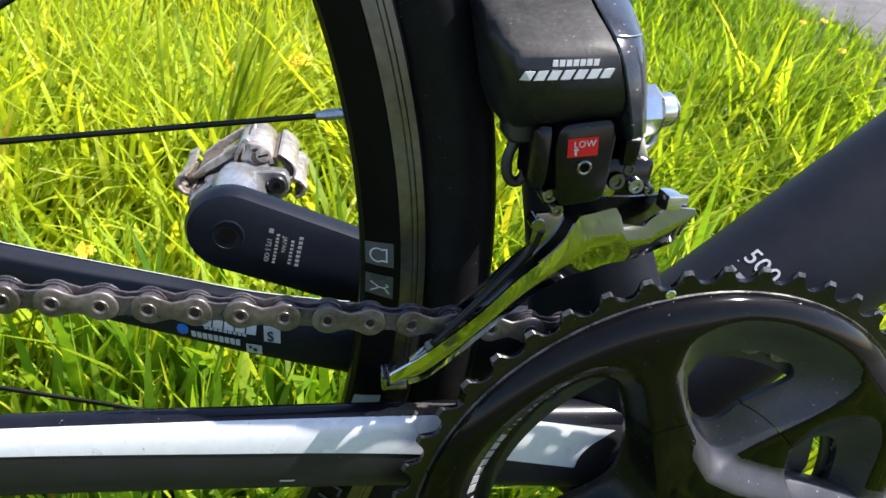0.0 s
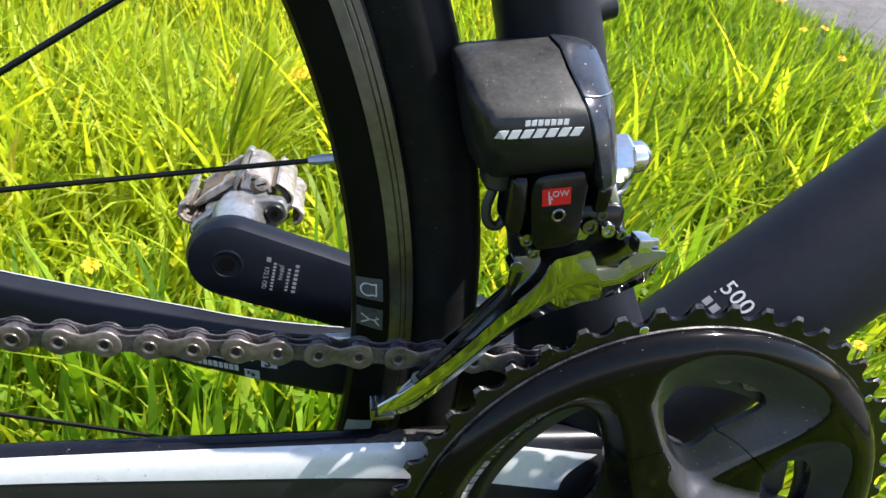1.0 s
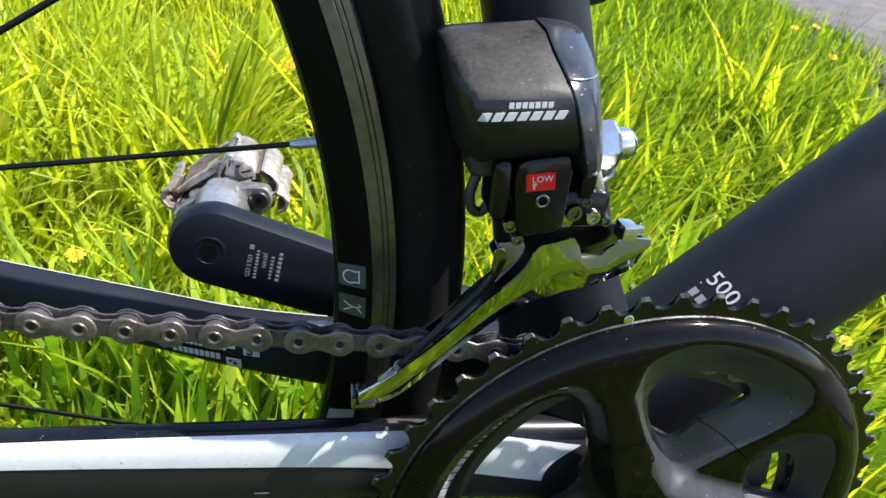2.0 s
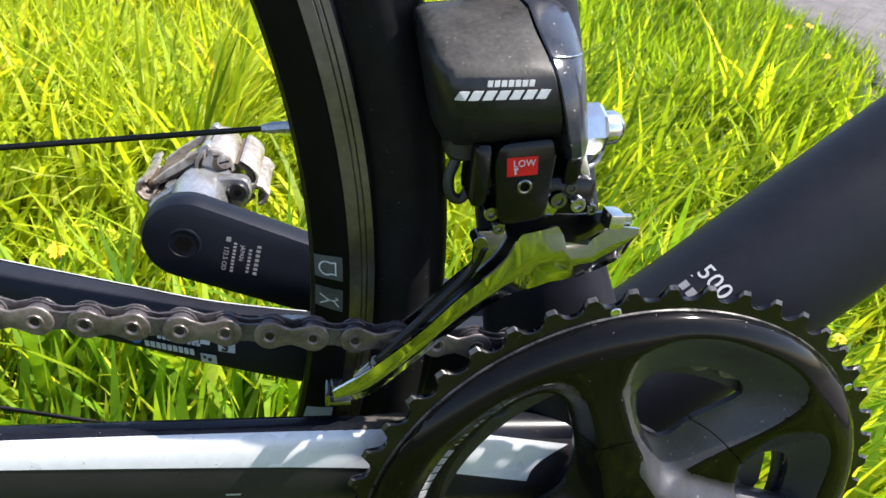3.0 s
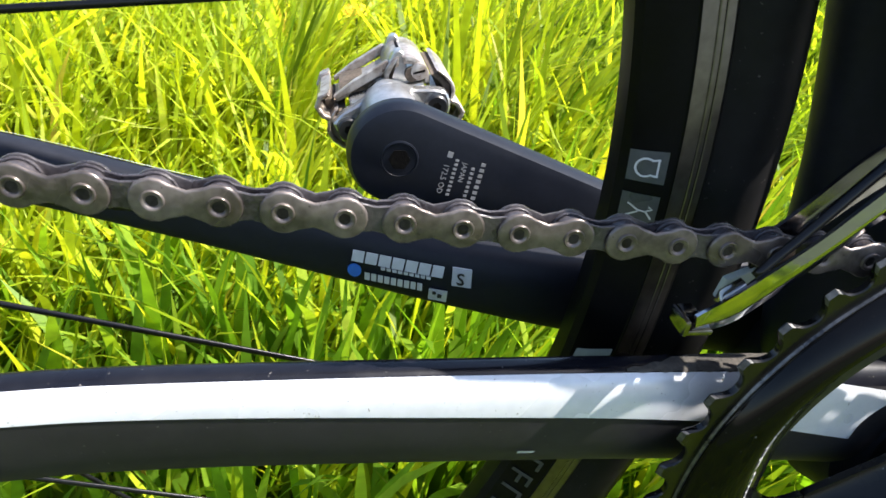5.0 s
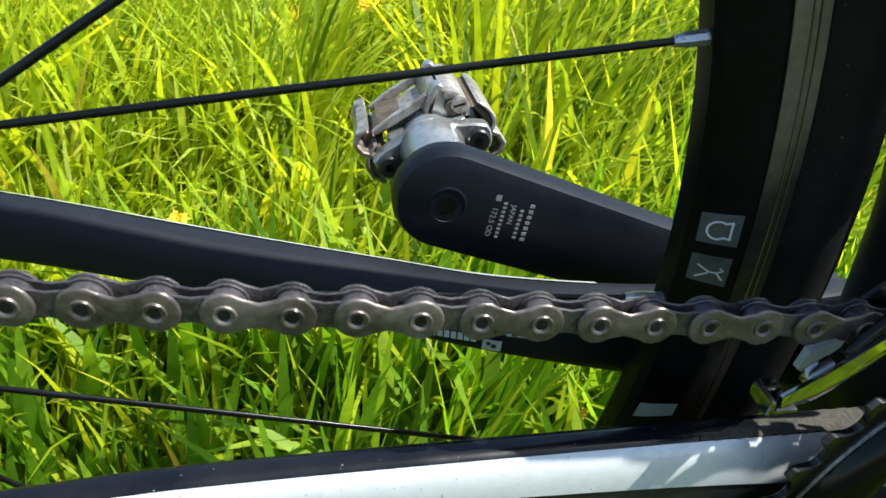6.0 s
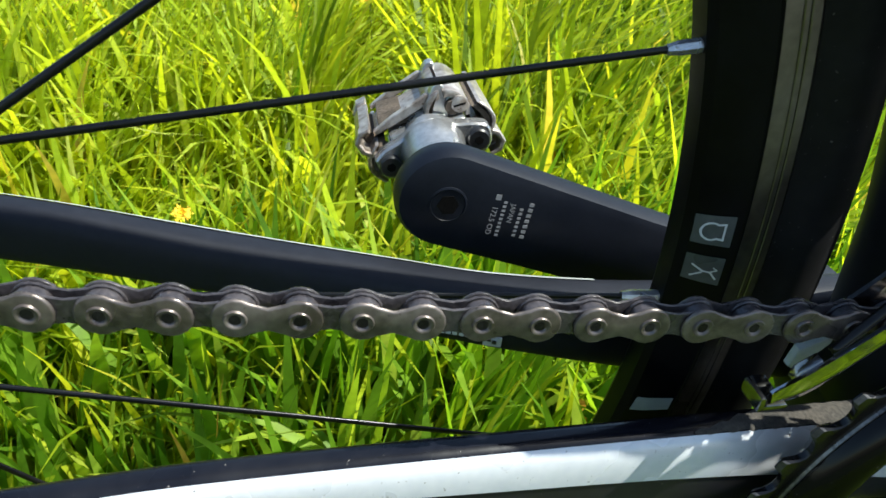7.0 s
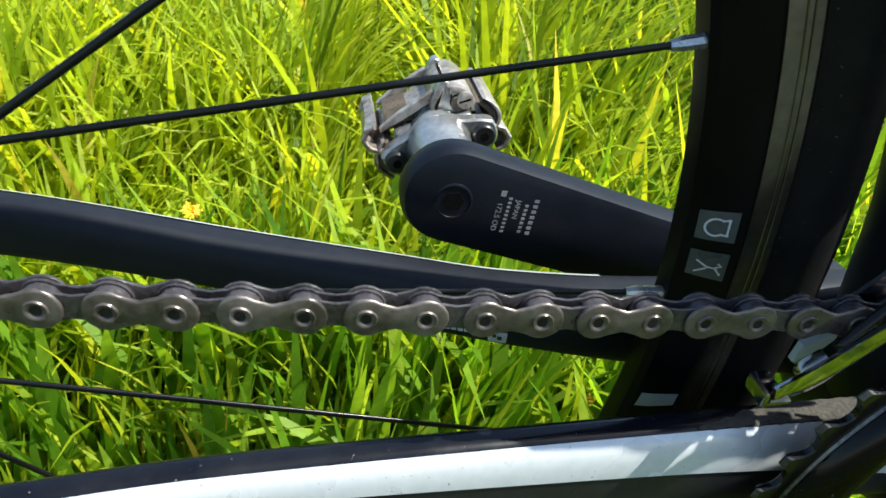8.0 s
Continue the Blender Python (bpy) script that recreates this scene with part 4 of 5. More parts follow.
    part("cleat_plate", join("cleat_plate", half_turn(plate_data([(-0.0215, 0.0085), (-0.0215, 0.0105), (-0.0120, 0.0145), (0.0030, 0.0190), (0.0055, 0.0180), (0.0050, 0.0155), (-0.0100, 0.0112)], 0.1070, 0.1100, 0.0004, 1)),
                             half_turn(plate_data([(-0.0215, 0.0060), (-0.0215, 0.0080), (-0.0120, 0.0110), (0.0030, 0.0150), (0.0050, 0.0120), (-0.0100, 0.0080)], 0.1130, 0.1330, 0.0004, 1)),
                             half_turn(plate_data([(-0.0215, 0.0085), (-0.0215, 0.0105), (-0.0120, 0.0145), (0.0030, 0.0190), (0.0055, 0.0180), (0.0050, 0.0155), (-0.0100, 0.0112)], 0.1360, 0.1390, 0.0004, 1))),
         M_PEDALSTEEL, pedal, "scuffed steel cleat plate")
    coil = [Vector((0.0060 + 0.0040 * math.cos(a), 0.1085 + 0.028 * a / (14 * math.pi), 0.0135 + 0.0040 * math.sin(a))) for a in [14 * math.pi * i / 140 for i in range(141)]]
    part("spring", join("spring", half_turn(tube_data(coil, 0.0009, 6))), M_ALLOY, pedal, "steel coil spring")
    part("dirt", join("dirt", half_turn(box_data(-0.0190, 0.0040, 0.1100, 0.1360, 0.0085, 0.0120, 0.0015))), M_DIRT, pedal, "brown dried mud in the pedal")


# chain ----------------------------------------------------------------
PITCH = 0.0125
RC = 0.0747
c_dir = Vector((-1.0, 0.0282, 0.0648)).normalized()
P8 = Vector((-0.1116, -0.0367, 0.3505))
pins = [P8 + c_dir * PITCH * k + Vector((0, 0, 0.112 * (PITCH * k) ** 2 * (k > 0))) for k in range(14, -6, -1)]
last = pins[-1]
a0 = math.atan2(last.z - 0.27, last.x)
r0 = math.hypot(last.x, last.z - 0.27)
ang, r = a0, r0
while ang > a0 - radians(230):
    r = max(RC, r - 0.004)
    ang -= PITCH / r
    pins.append(Vector((r * math.cos(ang), -0.0415, 0.27 + r * math.sin(ang))))


def link_outline(a, b, big, waist, k=12):
    """Figure-of-eight outline round two pins, in the x-z plane."""
    m = (b - a)
    L, th = math.hypot(m.x, m.z), math.atan2(m.z, m.x)
    pts = []
    for i in range(k + 1):
        t = radians(-128 + 256 * i / k)
        pts.append((L + big * math.cos(t), big * math.sin(t)))
    pts.append((L / 2, waist))
    for i in range(k + 1):
        t = radians(52 + 256 * i / k)
        pts.append((big * math.cos(t), big * math.sin(t)))
    pts.append((L / 2, -waist))
    return [(a.x + p * math.cos(th) - q * math.sin(th), a.z + p * math.sin(th) + q * math.cos(th)) for p, q in pts]


def skew(data, a, b):
    """Shift in y with the chain's slant between the pins."""
    s = (b.y - a.y) / (b.x - a.x) if abs(b.x - a.x) > 0.004 else 0
    return [Vector((v[0], v[1] + a.y + s * max(-0.02, min(0.02, v[0] - a.x)), v[2])) for v in data[0]], data[1]


rollers = []
for i, p in enumerate(pins):
    rollers.append(rod_data((p.x, p.y - 0.0012, p.z), (p.x, p.y + 0.0012, p.z), ((0, 0.0034), (0.1, 0.00385), (0.9, 0.00385), (1, 0.0034)), 16))
chain = part("chain", join("chain", *rollers), M_CHAIN_DARK, bike, "oily dark steel roller chain")
for i in range(len(pins) - 1):
    a, b = pins[i], pins[i + 1]
    # pin 14 - k carries index k; pairs that begin at an odd place are outer links
    outer = (i % 2 == 1)
    if outer:
        out = link_outline(a, b, 0.0048, 0.0028)
        part("outer_plate", join("outer_plate", skew(plate_data(out, -0.0029, -0.00185, 0.00055, 3), a, b)), M_CHAIN, chain, "nickel grey outer link plate")
        part("outer_plate", join("outer_plate", skew(plate_data(out, 0.00185, 0.0027, 0.0003, 2), a, b)), M_CHAIN_DARK, chain)
        for p in (a, b):
            me = revolve("rivet", [(0.0024, -0.0026), (0.0024, -0.0031), (0.0022, -0.0034), (0.0018, -0.0034), (0.0014, -0.0031), (0.0012, -0.0026), (0.0002, -0.0026), (0.0002, 0.0030), (0.0020, 0.0030), (0.0023, 0.0026)], p, 18, 50)
            part("rivet", me, M_CHAIN, chain)
            # a dark disc paints the shade of the hollow pin
            part("rivet_pit", join("rivet_pit", rod_data((p.x, p.y - 0.0024, p.z), (p.x, p.y - 0.00293, p.z), ((0, 0.00125), (1, 0.00125)), 14)), M_PIT, chain)
    else:
        inn = link_outline(a, b, 0.0044, 0.0029)
        part("inner_plate", join("inner_plate", skew(plate_data(inn, -0.0018, -0.0011, 0.0002, 1), a, b), skew(plate_data(inn, 0.0011, 0.0018, 0.0002, 1), a, b)), M_CHAIN_DARK, chain, "dark inner link plates")


# chainrings and drive crank -------------------------------------------
def toothed(name, teeth, tip, root, phase, y0, y1, inner):
    verts, faces = [], []
    per = 24
    k = teeth * per
    prof = []
    half_pitch = math.pi * (root + 0.0039) / teeth
    for j in range(per):
        dv = half_pitch * (1 - abs(2 * ((j + 0.5) / per - 0.5)))
        seat = root + 0.0042 - math.sqrt(max(0.0, 0.0042 ** 2 - min(dv, 0.0040) ** 2))
        prof.append(min(tip, seat + max(0.0, dv - 0.0040) * 1.9))
    for j in range(k):
        a = phase + 2 * math.pi * (j + 0.5 - per / 2) / k
        r = prof[j % per]
        c, s = math.cos(a), math.sin(a)
        worn = (r - root) / (tip - root)
        bev, back = 0.0003 + 0.0006 * worn, 0.0003 + 0.0009 * worn
        verts += [(q * c, y, 0.27 + q * s) for q, y in ((inner, y0), (root - 0.002, y0), (r - back, y0), (r, y0 + bev), (r, y1 - bev), (r - back, y1), (root - 0.002, y1), (inner, y1))]
    for j in range(k):
        for q in range(8):
            faces.append((j * 8 + q, j * 8 + (q + 1) % 8, ((j + 1) % k) * 8 + (q + 1) % 8, ((j + 1) % k) * 8 + q))
    me = mesh_of(name, verts, faces)
    for p in me.polygons:
        j = (p.index // 8) % per
        p.material_index = 1 if p.index % 8 == 2 and prof[j] > root + 0.7 * (tip - root) else 0
    return sharpen(me, 32)


big_ring = part("chainring", toothed("chainring", 50, 0.1035, 0.0986, radians(6.2), -0.0472, -0.0450, 0.090), M_TEETH, bike, "large chainring with worn dark teeth")
big_ring.data.materials.append(M_TOOTHTIP)
small_ring = part("small_chainring", toothed("small_chainring", 37, RC + 0.0025, RC - 0.0040, 0.05, -0.0425, -0.0405, 0.067), M_CABLE, bike, "small inner chainring")
small_ring.data.materials.append(M_CHAIN_DARK)


# openings of the chainring face, and the satin pockets that lead down to them (x, z from the bottom bracket)
def rounded(points, per=10):
    return np.array([(p.x, p.z) for p in smooth_path([Vector((x, 0, z)) for x, z in points + points[:1]], per)][:-1])


POCKETS = [rounded(p) for p in (
    [(-0.0800, 0.0060), (-0.0800, 0.0280), (-0.0720, 0.0475), (-0.0580, 0.0635), (-0.0430, 0.0725), (-0.0330, 0.0715), (-0.0268, 0.0640), (-0.0215, 0.0500), (-0.0165, 0.0340), (-0.0130, 0.0180), (-0.0220, 0.0030), (-0.0450, -0.0110), (-0.0700, -0.0170)],
    [(-0.0165, 0.0690), (-0.0138, 0.0812), (-0.0042, 0.0870), (0.0082, 0.0880), (0.0228, 0.0850), (0.0402, 0.0772), (0.0512, 0.0682), (0.0522, 0.0585), (0.0425, 0.0475), (0.0270, 0.0355), (0.0160, 0.0268), (0.0075, 0.0270), (0.0005, 0.0370), (-0.0090, 0.0520)],
    [(0.0400, 0.0300), (0.0450, 0.0410), (0.0530, 0.0460), (0.0670, 0.0450), (0.0745, 0.0340), (0.0770, 0.0180), (0.0770, 0.0020), (0.0620, 0.0040), (0.0450, 0.0100)],
    [(-0.0540, -0.0470), (-0.0250, -0.0340), (-0.0020, -0.0350), (0.0060, -0.0600), (0.0080, -0.0800), (-0.0180, -0.0840), (-0.0430, -0.0720)],
    [(0.0260, -0.0440), (0.0480, -0.0420), (0.0680, -0.0480), (0.0560, -0.0640), (0.0360, -0.0760), (0.0220, -0.0800), (0.0220, -0.0620)])]
GAPS = [rounded(p) for p in (
    [(-0.0682, 0.0020), (-0.0672, 0.0240), (-0.0600, 0.0430), (-0.0500, 0.0555), (-0.0400, 0.0612), (-0.0320, 0.0600), (-0.0272, 0.0520), (-0.0230, 0.0390), (-0.0215, 0.0260), (-0.0250, 0.0150), (-0.0380, 0.0060), (-0.0580, -0.0040)],
    [(-0.0055, 0.0610), (-0.0015, 0.0680), (0.0080, 0.0710), (0.0200, 0.0700), (0.0310, 0.0650), (0.0345, 0.0590), (0.0270, 0.0530), (0.0185, 0.0480), (0.0110, 0.0405), (0.0035, 0.0420), (-0.0025, 0.0505)],
    [(0.0460, 0.0190), (0.0500, 0.0270), (0.0590, 0.0300), (0.0660, 0.0250), (0.0690, 0.0130), (0.0680, 0.0050), (0.0560, 0.0080)],
    [(-0.0420, -0.0500), (-0.0220, -0.0430), (-0.0070, -0.0450), (-0.0020, -0.0600), (-0.0040, -0.0720), (-0.0200, -0.0720), (-0.0360, -0.0620)],
    [(0.0340, -0.0510), (0.0480, -0.0490), (0.0580, -0.0500), (0.0480, -0.0610), (0.0340, -0.0680), (0.0300, -0.0600)])]
CREASE = [(-0.0160, 0.0620), (-0.0035, 0.0362), (0.0050, 0.0245), (0.0180, 0.0170), (0.0343, 0.0113), (0.1100, -0.0110)]


def signed_distance(poly, x, z):
    """Distance to a closed outline, below 0 inside it."""
    best = np.full(x.shape, 9.0)
    inside = np.zeros(x.shape, bool)
    for (ax, az), (bx, bz) in zip(poly, np.roll(poly, -1, axis=0)):
        ex, ez = bx - ax, bz - az
        t = np.clip(((x - ax) * ex + (z - az) * ez) / (ex * ex + ez * ez), 0, 1)
        best = np.minimum(best, np.hypot(x - ax - t * ex, z - az - t * ez))
        if bz != az:
            inside ^= ((az > z) != (bz > z)) & (x < ex * (z - az) / ez + ax)
    return np.where(inside, -best, best)


def above_crease(x, z):
    """How far a point lies above the edge that runs from the spider into the arm."""
    best = np.full(x.shape, 9.0)
    side = np.zeros(x.shape)
    for (ax, az), (bx, bz) in zip(CREASE, CREASE[1:]):
        ex, ez = bx - ax, bz - az
        t = np.clip(((x - ax) * ex + (z - az) * ez) / (ex * ex + ez * ez), 0, 1)
        d = np.hypot(x - ax - t * ex, z - az - t * ez)
        cross = ex * (z - az) - ez * (x - ax)
        side = np.where(d < best, np.sign(cross), side)
        best = np.minimum(best, d)
    return best * side


def step01(x):
    x = np.clip(x, 0, 1)
    return x * x * (3 - 2 * x)


def sstep(x):
    return float(step01(np.array(x)))


def face_height(x, z):
    """How far the face stands out from the ring's plane, and the distances to pockets, gaps and crease."""
    x, z = np.asarray(x, float), np.asarray(z, float)
    r = np.hypot(x, z)
    along, off = x * math.cos(radians(-20.3)) + z * math.sin(radians(-20.3)), -x * math.sin(radians(-20.3)) + z * math.cos(radians(-20.3))
    shoulder = 0.0072 * np.sqrt(np.clip(1 - (np.clip(r - 0.0835, 0, None) / 0.0113) ** 2, 0, 1))
    rise = 0.0040 * step01((0.090 - r) / 0.062)
    mask = step01((0.030 - np.abs(off)) / 0.012) * step01((along + 0.01) / 0.02) * step01((0.0900 - r) / 0.02)
    rise = np.maximum(rise, 0.0040 * mask)
    c = above_crease(x, z)
    bevel = 0.0070 * step01(c / 0.010) * (rise / 0.004) * (c > 0) * step01((x + 0.006) / 0.012)
    face = shoulder + rise - bevel
    pocket, gap = np.full(r.shape, 9.0), np.full(r.shape, 9.0)
    for poly in POCKETS:
        pocket = np.minimum(pocket, signed_distance(poly, x, z))
    for poly in GAPS:
        gap = np.minimum(gap, signed_distance(poly, x, z))
    u = np.clip(-pocket, 0, None) / (np.clip(-pocket, 0, None) + np.clip(gap, 1e-5, None))
    bowl = 1 - (1 - u) ** 1.45
    edge = 0.0005 * np.exp(-np.clip(pocket, 0, None) / 0.0009)
    h = face - edge - (face + 0.0012) * bowl
    return h, pocket, gap, c


def shell_height(r, a):
    return float(face_height(np.array([r * math.cos(a)]), np.array([r * math.sin(a)]))[0][0])


def spider(name, r_in, r_out, nr, na, label):
    cell = (r_out - r_in) / nr
    r, a = np.meshgrid(np.linspace(r_in, r_out, nr + 1), np.arange(na) * 2 * math.pi / na, indexing="ij")
    x, z = r * np.cos(a), r * np.sin(a)
    e = 1e-5
    for which in (3, 1, 2):  # let the mesh follow the crease and the edges of pockets and gaps
        d = face_height(x, z)[which]
        gx, gz = (face_height(x + e, z)[which] - d) / e, (face_height(x, z + e)[which] - d) / e
        near = (np.abs(d) < 0.55 * cell) & ((which < 3) | (x > -0.002))
        near[0], near[-1] = False, False
        x, z = np.where(near, x - d * gx, x), np.where(near, z - d * gz, z)
    h, pocket, gap, c = face_height(x, z)
    keep = gap > -1e-5
    verts = np.stack([x, -0.0470 - h, 0.27 + z], axis=-1).reshape(-1, 3)
    faces = []
    for i in range(nr):
        for j in range(na):
            q = [(i, j), (i + 1, j), (i + 1, (j + 1) % na), (i, (j + 1) % na)]
            left = [k[0] * na + k[1] for k in q if keep[k]]
            if len(left) >= 3:
                faces.append(left)
    bm = bmesh.new()
    vs = [bm.verts.new(v) for v in verts]
    for f in faces:
        bm.faces.new([vs[i] for i in f])
    bmesh.ops.recalc_face_normals(bm, faces=bm.faces)
    rim_edges = [e for e in bm.edges if len(e.link_faces) == 1]
    made = bmesh.ops.extrude_edge_only(bm, edges=rim_edges)
    for v in [g for g in made["geom"] if isinstance(g, bmesh.types.BMVert)]:
        v.co.y = -0.0432
    bmesh.ops.delete(bm, geom=[v for v in bm.verts if not v.link_faces], context="VERTS")
    bmesh.ops.recalc_face_normals(bm, faces=bm.faces)
    me = bpy.data.meshes.new(name)
    bm.to_mesh(me)
    bm.free()
    mid = np.array([tuple(p.center) for p in me.polygons])
    _, pocket, gap, c = face_height(mid[:, 0], mid[:, 2] - 0.27)
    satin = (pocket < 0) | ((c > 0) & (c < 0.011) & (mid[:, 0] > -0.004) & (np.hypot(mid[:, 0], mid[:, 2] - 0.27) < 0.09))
    # pockets by the arm take the lit satin, the others its shaded copy
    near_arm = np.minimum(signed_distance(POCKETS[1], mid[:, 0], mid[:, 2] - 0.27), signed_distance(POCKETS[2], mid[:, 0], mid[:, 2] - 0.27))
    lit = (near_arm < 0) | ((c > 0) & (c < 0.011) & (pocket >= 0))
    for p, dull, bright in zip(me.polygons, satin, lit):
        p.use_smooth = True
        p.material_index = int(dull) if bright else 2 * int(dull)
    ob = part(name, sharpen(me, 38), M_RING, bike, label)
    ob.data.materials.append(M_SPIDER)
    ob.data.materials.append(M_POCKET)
    return ob


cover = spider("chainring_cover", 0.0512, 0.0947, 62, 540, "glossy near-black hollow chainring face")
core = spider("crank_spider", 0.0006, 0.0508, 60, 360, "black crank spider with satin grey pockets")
for a_, r_ in ((103.0, 0.0966), (39.7, 0.0966), (-40, 0.0966), (200, 0.0966)):
    x, z = r_ * math.cos(radians(a_)), 0.27 + r_ * math.sin(radians(a_))
    part("ring_rivet", join("ring_rivet", rod_data((x, -0.0468, z), (x, -0.0476, z), ((0, 0.0017), (0.8, 0.0017), (1, 0.0015)), 18)), M_SILVER, cover, "small polished rivet")
part("ring_edge", revolve("ring_edge", [(0.0944, -0.0470), (0.0947, -0.0478), (0.0952, -0.0479), (0.0955, -0.0470)], BB, 220), M_WORN, cover, "thin raised edge of the ring")

# printed ring marking that follows the curve, with the drive arm
def on_cover(r, deg, lift=0.00025):
    a = radians(deg)
    return Vector((r * math.cos(a), -0.0470 - shell_height(r, a) - lift, 0.27 + r * math.sin(a)))


def curved_bars(name, items, material, label=""):
    for r0_, r1_, d0, d1 in items:
        q = [on_cover(r0_, d0), on_cover(r1_, d0), on_cover(r1_, d1), on_cover(r0_, d1)]
        part(name, join(name, loft([q, [p + Vector((0, 0.0003, 0)) for p in q]])), material, cover, label)


curved_bars("maker_bar", [(0.0760, 0.0774, 179 - i * 1.5, 178.0 - i * 1.5) for i in range(7)], M_GREYPRINT, "grey printed bar")
slanted_bars("series_bar", lambda u, v: on_cover(0.0768 + v, 167.0 - math.degrees(u / 0.0768)), 7, 0.0028, 0.0034, 0.0008, M_GREYPRINT, cover, "pale printed bar", 0.2)


def curved_word(text, r, start, step, size):
    for i, ch in enumerate(text):
        if ch == " ":
            continue
        deg = start - step * i
        a = radians(deg)
        p = on_cover(r, deg, 0.0004)
        q = on_cover(r + 0.003, deg, 0.0004)
        upw = (q - p).normalized()
        rt = Vector((math.sin(a), 0, -math.cos(a)))
        part("ring_letter", letters(ch, size, p, rt, upw, 1, 0, 0.00005), M_GREYPRINT, cover)


curved_word("11S 50-34MA", 0.0776, 147.0, 1.75, 0.0034)

# drive-side crank arm
da = Vector((math.cos(radians(-20.3)), 0, math.sin(radians(-20.3))))
dn = Vector((-da.z, 0, da.x))
arm = []
for i in range(40):
    s = 0.022 + 0.168 * i / 39
    up = 0.0215 + 0.0045 * sstep((s - 0.025) / 0.09) - 0.014 * sstep((s - 0.115) / 0.05)
    low = 0.027 - 0.010 * sstep((s - 0.03) / 0.10)
    tip = math.sqrt(max(0.05, 1 - (max(0.0, s - 0.172) / 0.019) ** 2))
    out = -0.0578 + 0.006 * (1 - sstep((s - 0.022) / 0.022)) - 0.0012 * sstep((s - 0.022) / 0.02) - 0.005 * sstep((s - 0.03) / 0.10)
    c = BB + da * s
    sec = [(-low, 0.0100), (-low, 0.0060), (-low + 0.0012, 0.0026), (-low + 0.004, 0.0008), (-low + 0.008, 0.0), (0.0, -0.0004), (up - 0.006, 0.0), (up - 0.0016, 0.0001), (up - 0.0004, 0.0004), (up + 0.0005, 0.0010),
           (up + 0.0040, 0.0042), (up + 0.0070, 0.0075), (up + 0.0080, 0.0092), (up + 0.0082, 0.0110), (up + 0.0070, 0.0150), (up, 0.0165), (-low + 0.006, 0.0150)]
    arm.append([Vector((c.x + dn.x * o * tip, out + d, c.z + dn.z * o * tip)) for o, d in sec])
drive_arm = part("drive_crank_arm", shape("drive_crank_arm", arm), M_RING, bike, "glossy black hollow crank arm with a satin grey bevel and a pale printed logo")
drive_arm.data.materials.append(M_SPIDER)
for p in drive_arm.data.polygons:
    p.material_index = 1 if p.normal.dot(dn) > 0.25 else 0
def arm_face(u, v):
    c = BB + da * u + dn * v
    y = -0.0470 - float(face_height(np.array([c.x]), np.array([c.z - 0.27]))[0][0])
    if u > 0.022:
        y = min(y, -0.0582 - 0.0012 * sstep((u - 0.022) / 0.02) - 0.005 * sstep((u - 0.03) / 0.10))
    return Vector((c.x, y - 0.0003, c.z))


slanted_bars("arm_bar", lambda u, v: arm_face(-0.0070 + u, 0.0070 + 0.08 * u + v), 7, 0.0074, 0.0056, 0.0020, M_LIME, drive_arm, "pale metallic printed bar", 0.35, 0.0006)

part("inner_ring_tab", sharpen(mesh_of("inner_ring_tab", *plate_data([(0.036, 0.278), (0.044, 0.300), (0.052, 0.304), (0.0575, 0.296), (0.0600, 0.282), (0.056, 0.268), (0.040, 0.266)], -0.0432, -0.0405, 0.0005))), M_CABLE, core)


# front derailleur -----------------------------------------------------
def seam_x(z):
    return -0.0557 + 0.38 * max(-0.004, 0.4375 - z)


def housing(name, sec, left, right, ends, tilt, material, parent, label, hard=28):
    """A moulded shell drawn out across the bicycle: sec is its (y, z) outline, ends gives (fraction, depth, height) stations."""
    rings = []
    for u, ky, kz in ends:
        ring = []
        for y, z in sec:
            y2, z2 = -0.020 + (y + 0.020) * ky, 0.4300 + (z - 0.4300) * kz
            top = max(0.0, (z2 - 0.4200) / 0.028)
            ring.append(Vector((left(z2) + (right(z2) - left(z2)) * u, y2, z2 - tilt * (top if z2 > 0.42 else 1.25 * (0.42 - z2) / 0.005) * (1 - u))))
        rings.append(ring)
    return part(name, shape(name, rings, True, hard), material, parent, label)


BODY = [(-0.006, 0.4462), (-0.016, 0.4474), (-0.027, 0.4462), (-0.038, 0.4418), (-0.0455, 0.4376), (-0.0478, 0.4358), (-0.0492, 0.4338), (-0.0499, 0.4310), (-0.0500, 0.4265),
        (-0.0496, 0.4238), (-0.0486, 0.4220), (-0.0465, 0.4196), (-0.0425, 0.4168), (-0.0370, 0.4152), (-0.0200, 0.4150), (-0.0060, 0.4172)]
SIDE = [(-0.008, 0.4450), (-0.016, 0.4482), (-0.026, 0.4472), (-0.037, 0.4430), (-0.0462, 0.4378), (-0.0486, 0.4352), (-0.0500, 0.4315), (-0.0504, 0.4250), (-0.0500, 0.4190), (-0.0490, 0.4138),
        (-0.0470, 0.4116), (-0.0400, 0.4106), (-0.0200, 0.4115), (-0.0080, 0.4160)]
round_end = [(0.17 * (1 - math.cos(radians(a))), 0.42 + 0.58 * math.sin(radians(a)) ** 0.8, 0.80 + 0.20 * math.sin(radians(a)) ** 0.8) for a in (0, 10, 20, 32, 45, 58, 72, 90)]
fd = housing("front_derailleur", BODY, lambda z: -0.0856 + 0.28 * max(0.0, 0.4393 - z), lambda z: seam_x(z) - 0.0003, round_end + [(0.5, 1, 1), (0.75, 1, 1), (0.985, 1, 1), (1.0, 0.99, 0.985)], 0.0042,
             M_PLASTIC, bike, "black electronic front derailleur with dusty plastic housing")
fd.data.materials.append(M_DUSTY)
for p in fd.data.polygons:
    p.material_index = 1 if p.normal.z > 0.55 else 0
